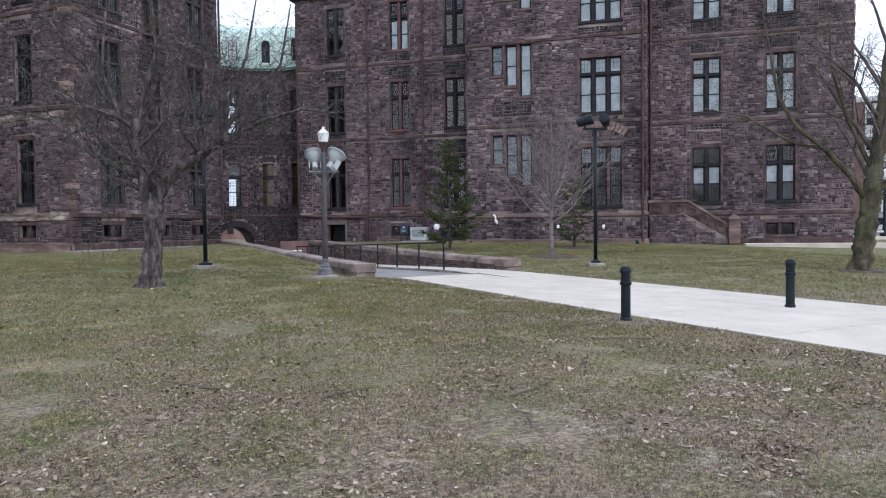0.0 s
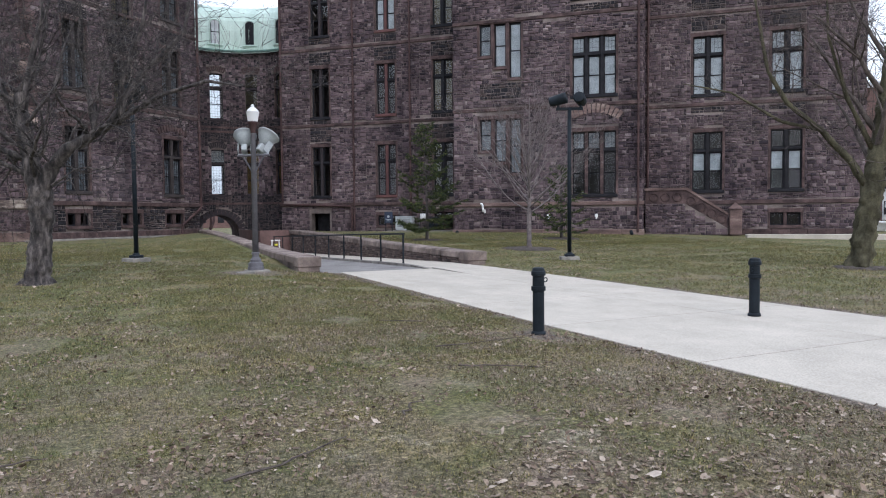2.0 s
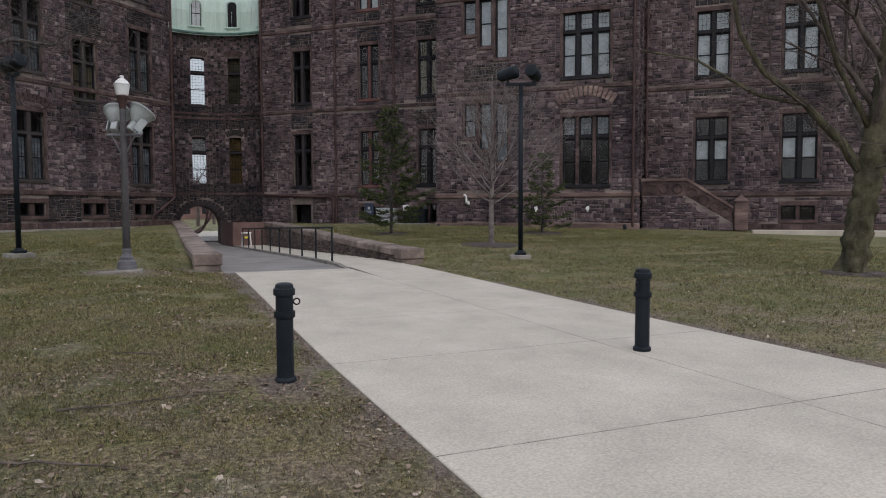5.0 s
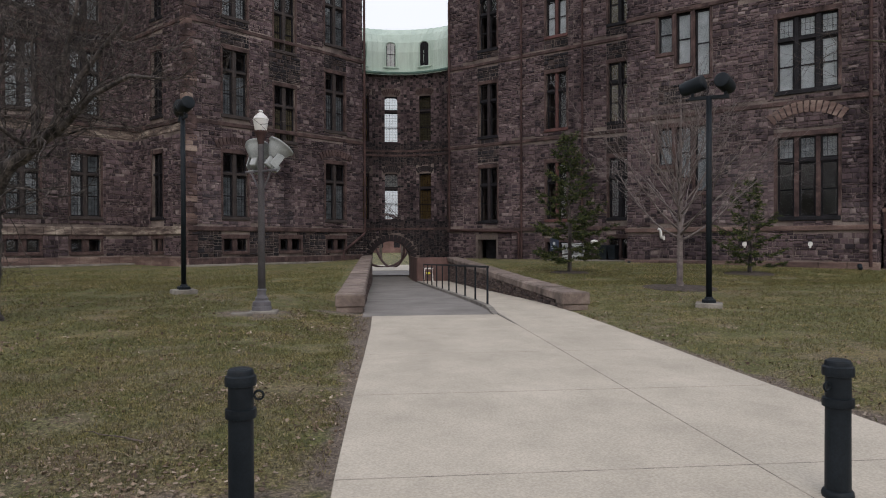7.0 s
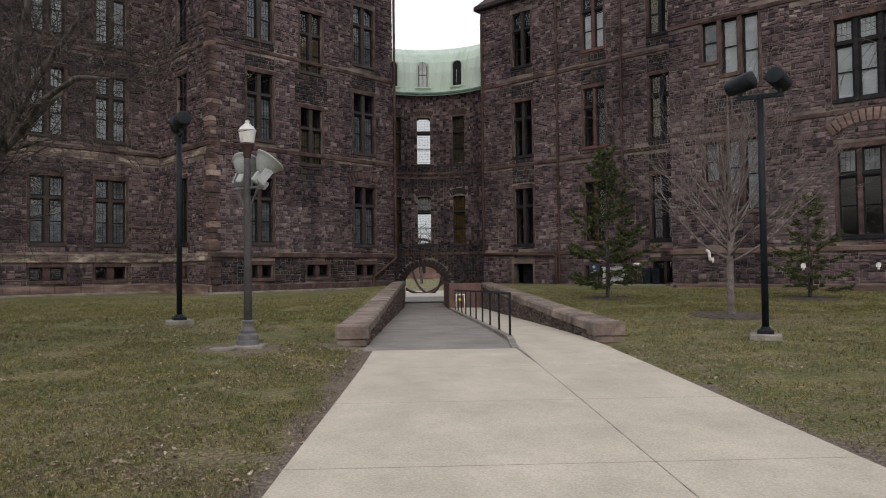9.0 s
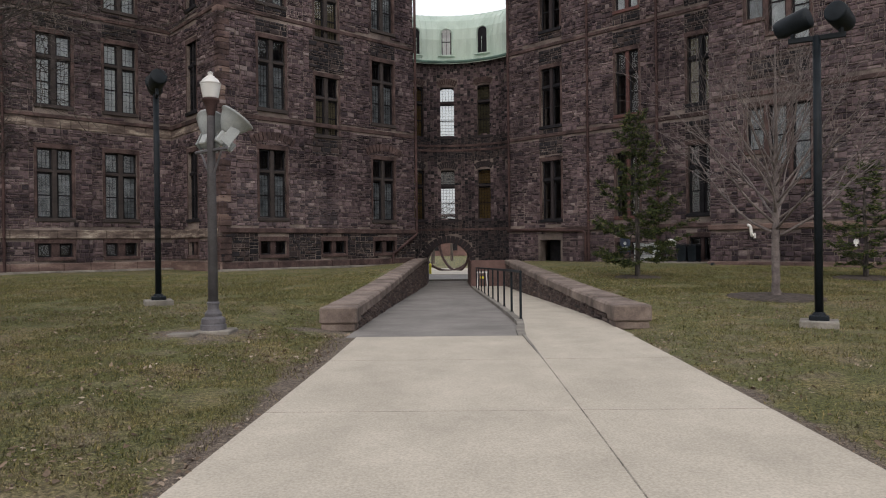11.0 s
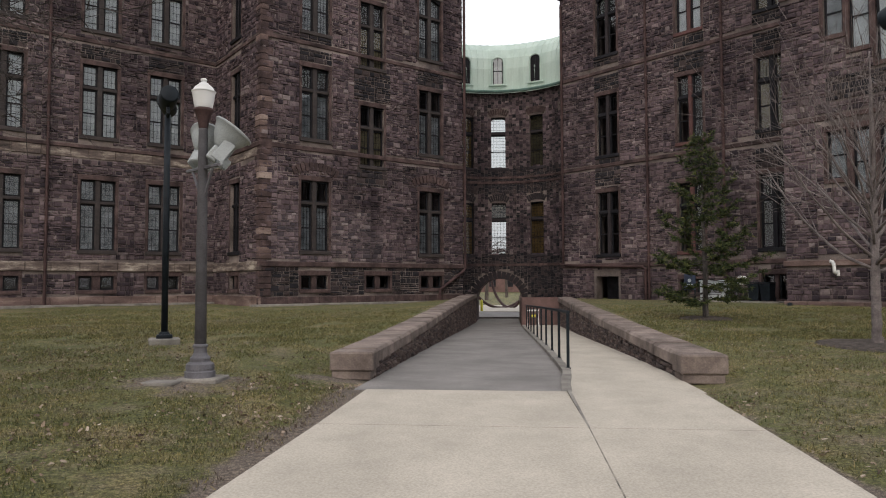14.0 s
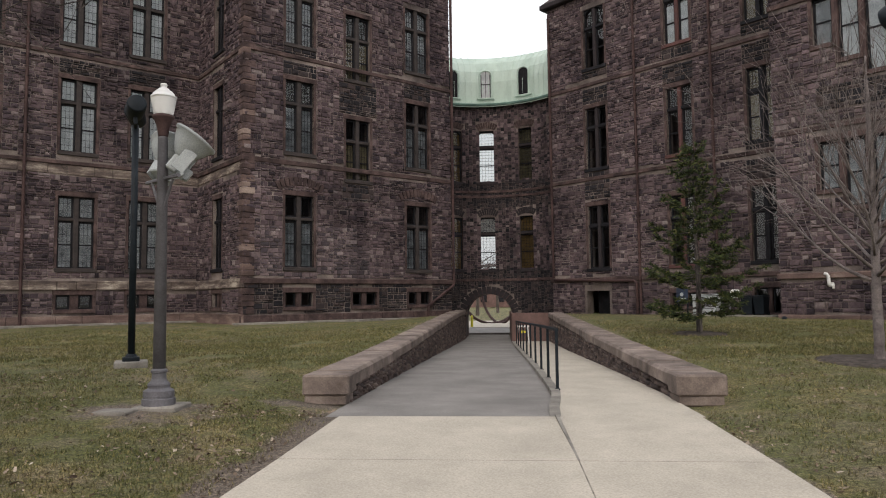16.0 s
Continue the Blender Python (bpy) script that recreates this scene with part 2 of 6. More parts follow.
def ground_material():
    m, nt, b = mat("lawn_and_bare_earth", 0.95)
    big = noise_node(nt, 0.22, 4.0)
    mid = noise_node(nt, 1.3, 5.0, 0.7)
    fine = noise_node(nt, 19.0, 6.0, 0.85)
    blade = noise_node(nt, 55.0, 5.0, 0.8)
    green = ramp(nt, [(0.40, (0.03, 0.032, 0.008)), (0.5, (0.083, 0.089, 0.024)), (0.60, (0.16, 0.155, 0.052))])
    dry = ramp(nt, [(0.40, (0.05, 0.04, 0.014)), (0.5, (0.15, 0.122, 0.045)), (0.60, (0.30, 0.245, 0.12))])
    patch = noise_node(nt, 0.7, 5.0, 0.7)
    brown = ramp(nt, [(0.38, (0.058, 0.044, 0.026)), (0.5, (0.16, 0.122, 0.082)), (0.62, (0.31, 0.245, 0.175))])
    nt.links.new(fine.outputs["Fac"], green.inputs[0])
    nt.links.new(fine.outputs["Fac"], brown.inputs[0])
    nt.links.new(fine.outputs["Fac"], dry.inputs[0])
    patchy = ramp(nt, [(0.46, (0, 0, 0)), (0.65, (1, 1, 1))])
    nt.links.new(patch.outputs["Fac"], patchy.inputs[0])
    turf_colour = mixed(nt, "MIX", patchy.outputs[0], green.outputs[0], dry.outputs[0])
    # the lawn is worn to earth and leaf litter at its near end
    tc = nt.nodes.new("ShaderNodeTexCoord")
    sep = nt.nodes.new("ShaderNodeSeparateXYZ")
    nt.links.new(tc.outputs["Object"], sep.inputs[0])
    wear = nt.nodes.new("ShaderNodeMapRange")
    wear.inputs[1].default_value, wear.inputs[2].default_value = 17.0, 2.0
    wear.inputs[3].default_value, wear.inputs[4].default_value = -0.10, 0.13
    nt.links.new(sep.outputs[1], wear.inputs[0])
    s1 = nt.nodes.new("ShaderNodeMath")
    s1.operation = "ADD"
    nt.links.new(mid.outputs["Fac"], s1.inputs[0])
    nt.links.new(wear.outputs[0], s1.inputs[1])
    s2 = nt.nodes.new("ShaderNodeMath")
    s2.operation = "MULTIPLY_ADD"
    nt.links.new(big.outputs["Fac"], s2.inputs[0])
    s2.inputs[1].default_value = 0.5
    nt.links.new(s1.outputs[0], s2.inputs[2])
    k = ramp(nt, [(0.66, (0, 0, 0)), (0.95, (1, 1, 1))])
    nt.links.new(s2.outputs[0], k.inputs[0])
    c = mixed(nt, "MIX", k.outputs[0], turf_colour, brown.outputs[0])
    # mats of bleached dead grass where the lawn is thin
    mat_noise = noise_node(nt, 0.95, 7.0, 0.72)
    thin = nt.nodes.new("ShaderNodeMath")
    thin.operation = "ADD"
    nt.links.new(mat_noise.outputs["Fac"], thin.inputs[0])
    nt.links.new(wear.outputs[0], thin.inputs[1])
    bleach = ramp(nt, [(0.66, (0, 0, 0)), (0.76, (0.8, 0.8, 0.8))])
    nt.links.new(thin.outputs[0], bleach.inputs[0])
    pale = ramp(nt, [(0.38, (0.12, 0.098, 0.066)), (0.5, (0.29, 0.25, 0.185)), (0.62, (0.48, 0.43, 0.34))])
    nt.links.new(fine.outputs["Fac"], pale.inputs[0])
    c = mixed(nt, "MIX", bleach.outputs[0], c, pale.outputs[0])
    # trodden earth along both edges of the footpath and at the lamp's foot
    earth = ramp(nt, [(0.38, (0.055, 0.042, 0.033)), (0.5, (0.125, 0.098, 0.077)), (0.62, (0.23, 0.187, 0.15))])
    nt.links.new(fine.outputs["Fac"], earth.inputs[0])

    def fade(value, lo, hi):
        r = nt.nodes.new("ShaderNodeMapRange")
        r.inputs[1].default_value, r.inputs[2].default_value = lo, hi
        nt.links.new(value, r.inputs[0])
        return r.outputs[0]

    def calc(op, p, q):
        r = nt.nodes.new("ShaderNodeMath")
        r.operation = op
        for i, v in enumerate((p, q)):
            if hasattr(v, "links"):
                nt.links.new(v, r.inputs[i])
            else:
                r.inputs[i].default_value = v
        return r.outputs[0]

    near_left = calc("MULTIPLY", fade(sep.outputs[0], 8.3, 9.1), fade(sep.outputs[1], 23.6, 22.6))
    near_right = calc("MULTIPLY", fade(sep.outputs[0], 14.62, 14.15), fade(sep.outputs[1], 23.6, 22.6))
    inside = calc("MULTIPLY", fade(sep.outputs[0], 9.9, 9.4), 1.0)
    edge = calc("MAXIMUM", calc("MULTIPLY", near_left, inside), calc("MULTIPLY", calc("MULTIPLY", near_right, 0.85), fade(sep.outputs[0], 13.5, 13.9)))
    for px, py, rad in ((6.45, 21.3, 2.1), (8.5, 22.9, 1.5), (8.3, 9.45, 1.2), (1.4, 19.8, 0.9), (22.6, 14.3, 0.9)):
        dx, dy = calc("SUBTRACT", sep.outputs[0], px), calc("SUBTRACT", sep.outputs[1], py)
        dist = calc("SQRT", calc("ADD", calc("MULTIPLY", dx, dx), calc("MULTIPLY", dy, dy)), 0.0)
        edge = calc("MAXIMUM", edge, calc("MULTIPLY", fade(dist, rad, 0.0), 0.95))
    rough_edge = calc("ADD", edge, calc("MULTIPLY", calc("SUBTRACT", mid.outputs["Fac"], 0.5), 1.4))
    c = mixed(nt, "MIX", fade(rough_edge, 0.5, 0.72), c, earth.outputs[0])
    speck = ramp(nt, [(0.36, (0.35,) * 3), (0.5, (0.95,) * 3), (0.64, (1.6,) * 3)])
    nt.links.new(blade.outputs["Fac"], speck.inputs[0])
    c = mixed(nt, "MULTIPLY", 1.0, c, speck.outputs[0])
    nt.links.new(c, b.inputs["Base Color"])
    bumped(nt, b, fine.outputs["Fac"], 0.8, 0.03)
    return m


def glass_material(name, tint, rough):
    m = bpy.data.materials.new(name)
    m.use_nodes = True
    nt = m.node_tree
    nt.nodes.clear()
    out = nt.nodes.new("ShaderNodeOutputMaterial")
    clear = nt.nodes.new("ShaderNodeBsdfTransparent")
    clear.inputs[0].default_value = (*tint, 1)
    gloss = nt.nodes.new("ShaderNodeBsdfGlossy")
    gloss.inputs["Roughness"].default_value = rough
    fr = nt.nodes.new("ShaderNodeFresnel")
    fr.inputs[0].default_value = 1.6
    mx = nt.nodes.new("ShaderNodeMixShader")
    n = noise_node(nt, 1.5, 2.0)
    k = nt.nodes.new("ShaderNodeBump")
    k.inputs["Strength"].default_value, k.inputs["Distance"].default_value = 0.15, 0.02
    nt.links.new(n.outputs["Fac"], k.inputs["Height"])
    nt.links.new(k.outputs[0], gloss.inputs["Normal"])
    nt.links.new(fr.outputs[0], mx.inputs[0])
    nt.links.new(clear.outputs[0], mx.inputs[1])
    nt.links.new(gloss.outputs[0], mx.inputs[2])
    nt.links.new(mx.outputs[0], out.inputs[0])
    return m


def glow_material(name, colour, strength):
    m, nt, b = mat(name, 0.4)
    b.inputs["Base Color"].default_value = (*colour, 1)
    b.inputs["Emission Color"].default_value = (*colour, 1)
    b.inputs["Emission Strength"].default_value = strength
    return m


LAWN = ground_material()
GLASS = glass_material("window_glass", (0.83, 0.86, 0.87), 0.02)
# link glass tinted darker to dim the bright sky seen through it
DIM_GLASS = glass_material("darkened_link_glass", (0.5, 0.53, 0.54), 0.05)
GLOBE, nt_g, b_g = mat("frosted_globe", 0.35)
b_g.inputs["Base Color"].default_value = (0.86, 0.86, 0.85, 1)
b_g.inputs["Transmission Weight"].default_value = 0.35
WARM_GLOW = glow_material("warm_lamp", (1.0, 0.72, 0.38), 2.5)


# ---- mesh helpers ----
CHIP = random.Random(90)


class Shape:
    """Collects vertices and faces of one mesh."""

    def __init__(self):
        self.v, self.f = [], []

    def add(self, verts, faces):
        k = len(self.v)
        self.v += verts
        self.f += [tuple(i + k for i in q) for q in faces]
        return self

    def box(self, x0, x1, y0, y1, z0, z1):
        return self.add([(x0, y0, z0), (x1, y0, z0), (x1, y1, z0), (x0, y1, z0), (x0, y0, z1), (x1, y0, z1), (x1, y1, z1), (x0, y1, z1)],
                        [(3, 2, 1, 0), (4, 5, 6, 7), (0, 1, 5, 4), (1, 2, 6, 5), (2, 3, 7, 6), (3, 0, 4, 7)])

    def chamfer(self, x0, x1, y0, y1, z0, z1, c):
        """A block with all its edges cut by c."""
        bm = bmesh.new()
        bmesh.ops.create_cube(bm, size=1, matrix=Matrix.Translation(((x0 + x1) / 2, (y0 + y1) / 2, (z0 + z1) / 2)) @ Matrix.Diagonal((x1 - x0, y1 - y0, z1 - z0, 1)))
        bmesh.ops.bevel(bm, geom=bm.edges[:], offset=c, segments=1, affect="EDGES")
        bm.verts.index_update()
        self.add([tuple(v.co) for v in bm.verts], [tuple(v.index for v in f.verts) for f in bm.faces])
        bm.free()
        return self

    def stone(self, x0, x1, z0, z1, y, out, c=0.02, tilt=0.0):
        """A rock-faced block on a wall whose face is at y, standing out towards -y."""
        def chip():
            return c * CHIP.uniform(-0.1, 1.5)

        def face():
            return y - out * CHIP.uniform(0.55, 1.15)

        mx, mz = x0 + (x1 - x0) * CHIP.uniform(0.3, 0.7), z0 + (z1 - z0) * CHIP.uniform(0.3, 0.7)
        return self.add([(x0, y, z0), (x1, y, z0), (x1, y, z1), (x0, y, z1), (x0 + chip(), face() - tilt, z0 + chip()), (x1 - chip(), face() + tilt, z0 + chip()),
                         (x1 - chip(), face() + tilt, z1 - chip()), (x0 + chip(), face() - tilt, z1 - chip()), (mx, y - out * CHIP.uniform(0.9, 1.5), mz)],
                        [(4, 5, 8), (5, 6, 8), (6, 7, 8), (7, 4, 8), (0, 1, 5, 4), (1, 2, 6, 5), (2, 3, 7, 6), (3, 0, 4, 7)])

    def lathe(self, profile, n=16, centre=(0, 0), caps=True):
        k = len(self.v)
        for r, z in profile:
            for i in range(n):
                a = 2 * math.pi * i / n
                self.v.append((centre[0] + r * math.cos(a), centre[1] + r * math.sin(a), z))
        for j in range(len(profile) - 1):
            for i in range(n):
                self.f.append((k + j * n + i, k + j * n + (i + 1) % n, k + (j + 1) * n + (i + 1) % n, k + (j + 1) * n + i))
        if caps:
            self.f.append(tuple(k + i for i in reversed(range(n))))
            self.f.append(tuple(k + (len(profile) - 1) * n + i for i in range(n)))
        return self

    def tube(self, points, radii, n=6, caps=True, lump=0.0):
        pts = [Vector(p) for p in points]
        k = len(self.v)
        side = None
        for i, p in enumerate(pts):
            d = (pts[min(i + 1, len(pts) - 1)] - pts[max(i - 1, 0)]).normalized()
            if side is None:
                side = d.orthogonal().normalized()
            side = (side - d * side.dot(d)).normalized()
            up = d.cross(side)
            r = radii[i] if hasattr(radii, "__len__") else radii
            for j in range(n):
                a = 2 * math.pi * j / n
                q = p + (side * math.cos(a) + up * math.sin(a)) * r
                if lump:
                    q += (q - p) * lump * (0.7 * noise.noise(q * 3.0) + 0.5 * noise.noise(q * 9.0) + 0.5 * noise.noise((q.x * 24, q.y * 24, q.z * 6)))
                self.v.append(tuple(q))
        for i in range(len(pts) - 1):
            for j in range(n):
                self.f.append((k + i * n + j, k + i * n + (j + 1) % n, k + (i + 1) * n + (j + 1) % n, k + (i + 1) * n + j))
        if caps and n > 2:
            self.f.append(tuple(k + j for j in reversed(range(n))))
            self.f.append(tuple(k + (len(pts) - 1) * n + j for j in range(n)))
        return self

    def prism(self, outline, y0, y1):
        """An outline in x and z, from y0 to y1."""
        n = len(outline)
        return self.add([(x, y0, z) for x, z in outline] + [(x, y1, z) for x, z in outline],
                        [tuple(range(n)), tuple(reversed(range(n, 2 * n)))] + [(i + n, (i + 1) % n + n, (i + 1) % n, i) for i in range(n)])

    def mesh(self, name, material, smooth=False):
        me = bpy.data.meshes.new(name)
        me.from_pydata(self.v, [], self.f)
        me.materials.append(material)
        if smooth:
            me.polygons.foreach_set("use_smooth", [True] * len(me.polygons))
        me.update()
        return me


def part(name, shape, material, parent=None, label="", m=None, smooth=False, kind=""):
    ob = new(name, shape.mesh(name, material, smooth) if hasattr(shape, "mesh") else shape)
    if parent is not None:
        ob.parent = parent
    if m is not None:
        ob.matrix_basis = m
    return tagged(ob, label, kind=kind)


def thing(name, m, label, category, group="", kind=""):
    ob = new(name)
    ob.matrix_basis = m
    ob.empty_display_size = 0.2
    return tagged(ob, label, category, group, kind)


# ---- ground ----
def smooth(t):
    t = min(1.0, max(0.0, t))
    return t * t * (3 - 2 * t)


def ramp_z(y):
    """The asphalt ramp: it falls towards the archway."""
    if y < 26:
        return -0.07 - 0.17 * smooth((y - 20.5) / 8)
    return max(-1.02, -0.19 - 0.0265 * (y - 26))


def walk_z(y):
    """The raised footway beside the ramp."""
    return ramp_z(y) + 0.025 + 0.05 * smooth((y - 22) / 3)


def lawn_z(x, y):
    z = 0.62 * smooth((y - 18.5) / 27) + 0.15 * smooth((9 - x) / 5) * smooth((y - 14) / 8) * (1 - 2.2 * smooth((y - 25) / 12))
    z += 0.05 * noise.noise((x * 0.25, y * 0.25, 0.0)) * smooth((abs(x - 11.5) - 3) / 4)
    k = smooth((y - 57) / 4)
    return z * (1 - k) - 1.05 * k


def ground_z(x, y):
    if y > 23.25:
        if 8.81 < x < 14.4:
            return min(ramp_z(y), walk_z(y)) - 0.12
        # the lawn dips to the foot of the end piers
        k = smooth(1 - max(8.81 - x, x - 14.4) / 2.4) * smooth((28 - y) / 4.5)
        return lawn_z(x, y) * (1 - k) - 0.15 * k
    # the lawn slopes down to meet the footpath's edges
    left, right = 8.9 + 0.31 * smooth((y - 8) / 14), 14.05 + 0.22 * smooth((y - 9) / 13)
    low = -0.062 if y <= 21.7 else ramp_z(y) - 0.03
    k = smooth(max(left - x, x - right, 0.0) / 2.4)
    return low * (1 - k) + lawn_z(x, y) * k


def lines(fixed, start, stop, step):
    out = set(fixed)
    v = start
    while v <= stop + 1e-6:
        if all(abs(v - f) > step * 0.4 for f in fixed):
            out.add(round(v, 3))
        v += step
    return sorted(out)


far = [60, 80, 110, 160, 240, 400, 900]
gx = sorted(set([-f for f in far] + lines([7.6, 7.8, 8.0, 8.2, 8.4, 8.6, 8.8, 8.83, 9.0, 9.2, 14.38, 14.42, 14.6, 14.8, 15.0, 15.2, 15.4, 15.6], -40, 48, 0.5) + far))
gy = sorted(set([-f for f in far] + lines([21.7, 21.75, 22.2, 22.6, 23.0, 23.24, 23.27], -40, 64, 0.5) + far[1:]))
g = Shape()
for y in gy:
    for x in gx:
        g.v.append((x, y, ground_z(x, y)))
n = len(gx)
g.f = [(j * n + i, j * n + i + 1, (j + 1) * n + i + 1, (j + 1) * n + i) for j in range(len(gy) - 1) for i in range(n - 1)]
tagged(part("ground", g, LAWN, smooth=True), "patchy early spring lawn with dead leaves and bare earth", "ground", kind="structure")

# ---- paths ----
def path_left(y):
    return 8.88 + 0.31 * smooth((y - 8) / 14)


def path_joint(y):
    return 12.2 + 0.1 * smooth((y - 8) / 12)


def path_right(y):
    return 14.05 + 0.22 * smooth((y - 9) / 13)


pave = thing("pavement", pose(0, 0, 0), "pale cast concrete footpath laid in slabs", "pavement", kind="structure")
slab_rows = [-26.0, -20.0, -14.0, -8.5, -5.0, -2.0, 1.0, 4.0, 7.0, 10.0, 12.9, 15.86, 19.05, 21.72]
for y0, y1 in zip(slab_rows, slab_rows[1:]):
    for side_a, side_b in ((path_left, path_joint), (path_joint, path_right)):
        e = 0.004
        s = Shape()
        for z, q in ((-0.16, 0.0), (-0.056, 0.0), (-0.05, 0.006)):
            s.v += [(side_a(y0) + e + q, y0 + e + q, z), (side_b(y0) - e - q, y0 + e + q, z), (side_b(y1) - e - q, y1 - e - q, z), (side_a(y1) + e + q, y1 - e - q, z)]
        s.f = [(8, 9, 10, 11)] + [(4 * k + i, 4 * k + (i + 1) % 4, 4 * k + 4 + (i + 1) % 4, 4 * k + 4 + i) for k in range(2) for i in range(4)]
        part("slab", s, CONCRETE, pave)
# grit packed into the joints
for y in slab_rows[1:-1]:
    part("joint_filler", Shape().box(path_left(y) + 0.01, path_right(y) - 0.01, y - 0.012, y + 0.012, -0.06, -0.0515), FILLER, pave)
for y0, y1 in zip(slab_rows, slab_rows[1:]):
    xa, xb = path_joint(y0), path_joint(y1)
    s = Shape()
    s.v = [(xa - 0.01, y0 + 0.02, -0.053), (xa + 0.01, y0 + 0.02, -0.053), (xb + 0.01, y1 - 0.02, -0.053), (xb - 0.01, y1 - 0.02, -0.053)]
    s.v += [(x, y, -0.061) for x, y, _ in s.v]
    s.f = [(0, 1, 2, 3), (7, 6, 5, 4), (0, 4, 5, 1), (1, 5, 6, 2), (2, 6, 7, 3), (3, 7, 4, 0)]
    part("joint_filler", s, FILLER, pave)


def strip(x0, x1, ys, zf, depth):
    """A sheet with thickness between two lines in x that follows a height along y."""
    s = Shape()
    for i, y in enumerate(ys):
        a, b = x0(y), x1(y)
        s.v += [(a, y, zf(y)), (b, y, zf(y)), (b, y, zf(y) - depth), (a, y, zf(y) - depth)]
    for i in range(len(ys) - 1):
        k = 4 * i
        s.f += [(k, k + 1, k + 5, k + 4), (k + 1, k + 2, k + 6, k + 5), (k + 2, k + 3, k + 7, k + 6), (k + 3, k, k + 4, k + 7)]
    e = 4 * (len(ys) - 1)
    s.f += [(3, 2, 1, 0), (e, e + 1, e + 2, e + 3)]
    return s


def left_in(y):
    return 8.96 + 0.26 * smooth((y - 23) / 34)


def kerb_x(y):
    return 12.25 + 0.22 * smooth((y - 21.7) / 3) - 0.3 * smooth((y - 25) / 26)


def right_in(y):
    return 14.32 - 0.22 * smooth((y - 23) / 22)


ramp_ys = [21.74 + 0.9 * i for i in range(46)]
tagged(part("road", strip(left_in, lambda y: kerb_x(y) - 0.06, ramp_ys, ramp_z, 0.1), ASPHALT), "worn grey asphalt ramp running down to an archway", "road", kind="structure")
foot_ys = [21.74 + 0.9 * i for i in range(33)]
tagged(part("footway", strip(lambda y: kerb_x(y) + 0.1, right_in, foot_ys, walk_z, 0.1), CONCRETE), "raised pale concrete footway beside the ramp", "pavement", kind="structure")
tagged(part("kerb", strip(lambda y: kerb_x(y) - 0.06, lambda y: kerb_x(y) + 0.1, foot_ys, lambda y: walk_z(y) + 0.02 * smooth((y - 21.7) / 2), 0.5), KERB),
       "worn concrete kerb between ramp and footway", "kerb", kind="structure")

lip_ys = [19.07 + 0.38 * i for i in range(8)]
tagged(part("kerb_lip", strip(lambda y: path_joint(y) - 0.012 - 0.025 * smooth((y - 19) / 2.7), lambda y: path_joint(y) + 0.012, lip_ys, lambda y: -0.049 + 0.03 * smooth((y - 19) / 2.7), 0.1), KERB),
       "worn concrete lip running out along the joint", "kerb", kind="structure")


# ---- stone buildings ----
def course_stones(s, x0, x1, z0, z1, y, holes, rnd, big=1.0, joint=0.010, single=None):
    """Rock-faced blocks over a stretch of wall, left out over the openings; the courses break every few metres."""
    cut = x0
    while cut < x1 - 0.01:
        end = cut + rnd.uniform(0.7, 2.0)
        if x1 - end < 0.9:
            end = x1
        z = z0
        while z < z1 - 0.03:
            h = min(rnd.choice((0.09, 0.12, 0.14, 0.17, 0.2, 0.26)) * big, z1 - z)
            if z1 - z - h < 0.08:
                h = z1 - z
            spans = [(cut, end)]
            for a, b, c, d in holes:
                if c < z + h - 0.01 and d > z + 0.01:
                    nxt = []
                    for p, q in spans:
                        if b <= p or a >= q:
                            nxt.append((p, q))
                        else:
                            if a > p + 0.02:
                                nxt.append((p, a))
                            if b < q - 0.02:
                                nxt.append((b, q))
                    spans = nxt
            for p, q in spans:
                x = p
                while x < q - 0.02:
                    w = rnd.choice((rnd.uniform(0.1, 0.26), rnd.uniform(0.2, 0.5))) * big
                    if q - x - w < 0.12 * big:
                        w = q - x
                    if not (single and single(x, z, w, h)):
                        s.stone(x + joint, x + w - joint, z + joint, z + h - joint, y, rnd.uniform(0.012, 0.07), min(0.024, h * 0.17), rnd.uniform(-0.014, 0.014))
                    x += w
            z += h
        cut = end


def pierced(s, x0, x1, z0, z1, y0, y1, holes):
    """A wall from y0 to y1 in thickness, with real openings."""
    zs = sorted({z0, z1, *[min(max(v, z0), z1) for h in holes for v in h[2:]]})
    for a, b in zip(zs, zs[1:]):
        mid = (a + b) / 2
        cuts = sorted((h[0], h[1]) for h in holes if h[2] < mid < h[3])
        x = x0
        for p, q in cuts:
            if p > x:
                s.box(x, p, y0, y1, a, b)
            x = max(x, q)
        if x < x1:
            s.box(x, x1, y0, y1, a, b)


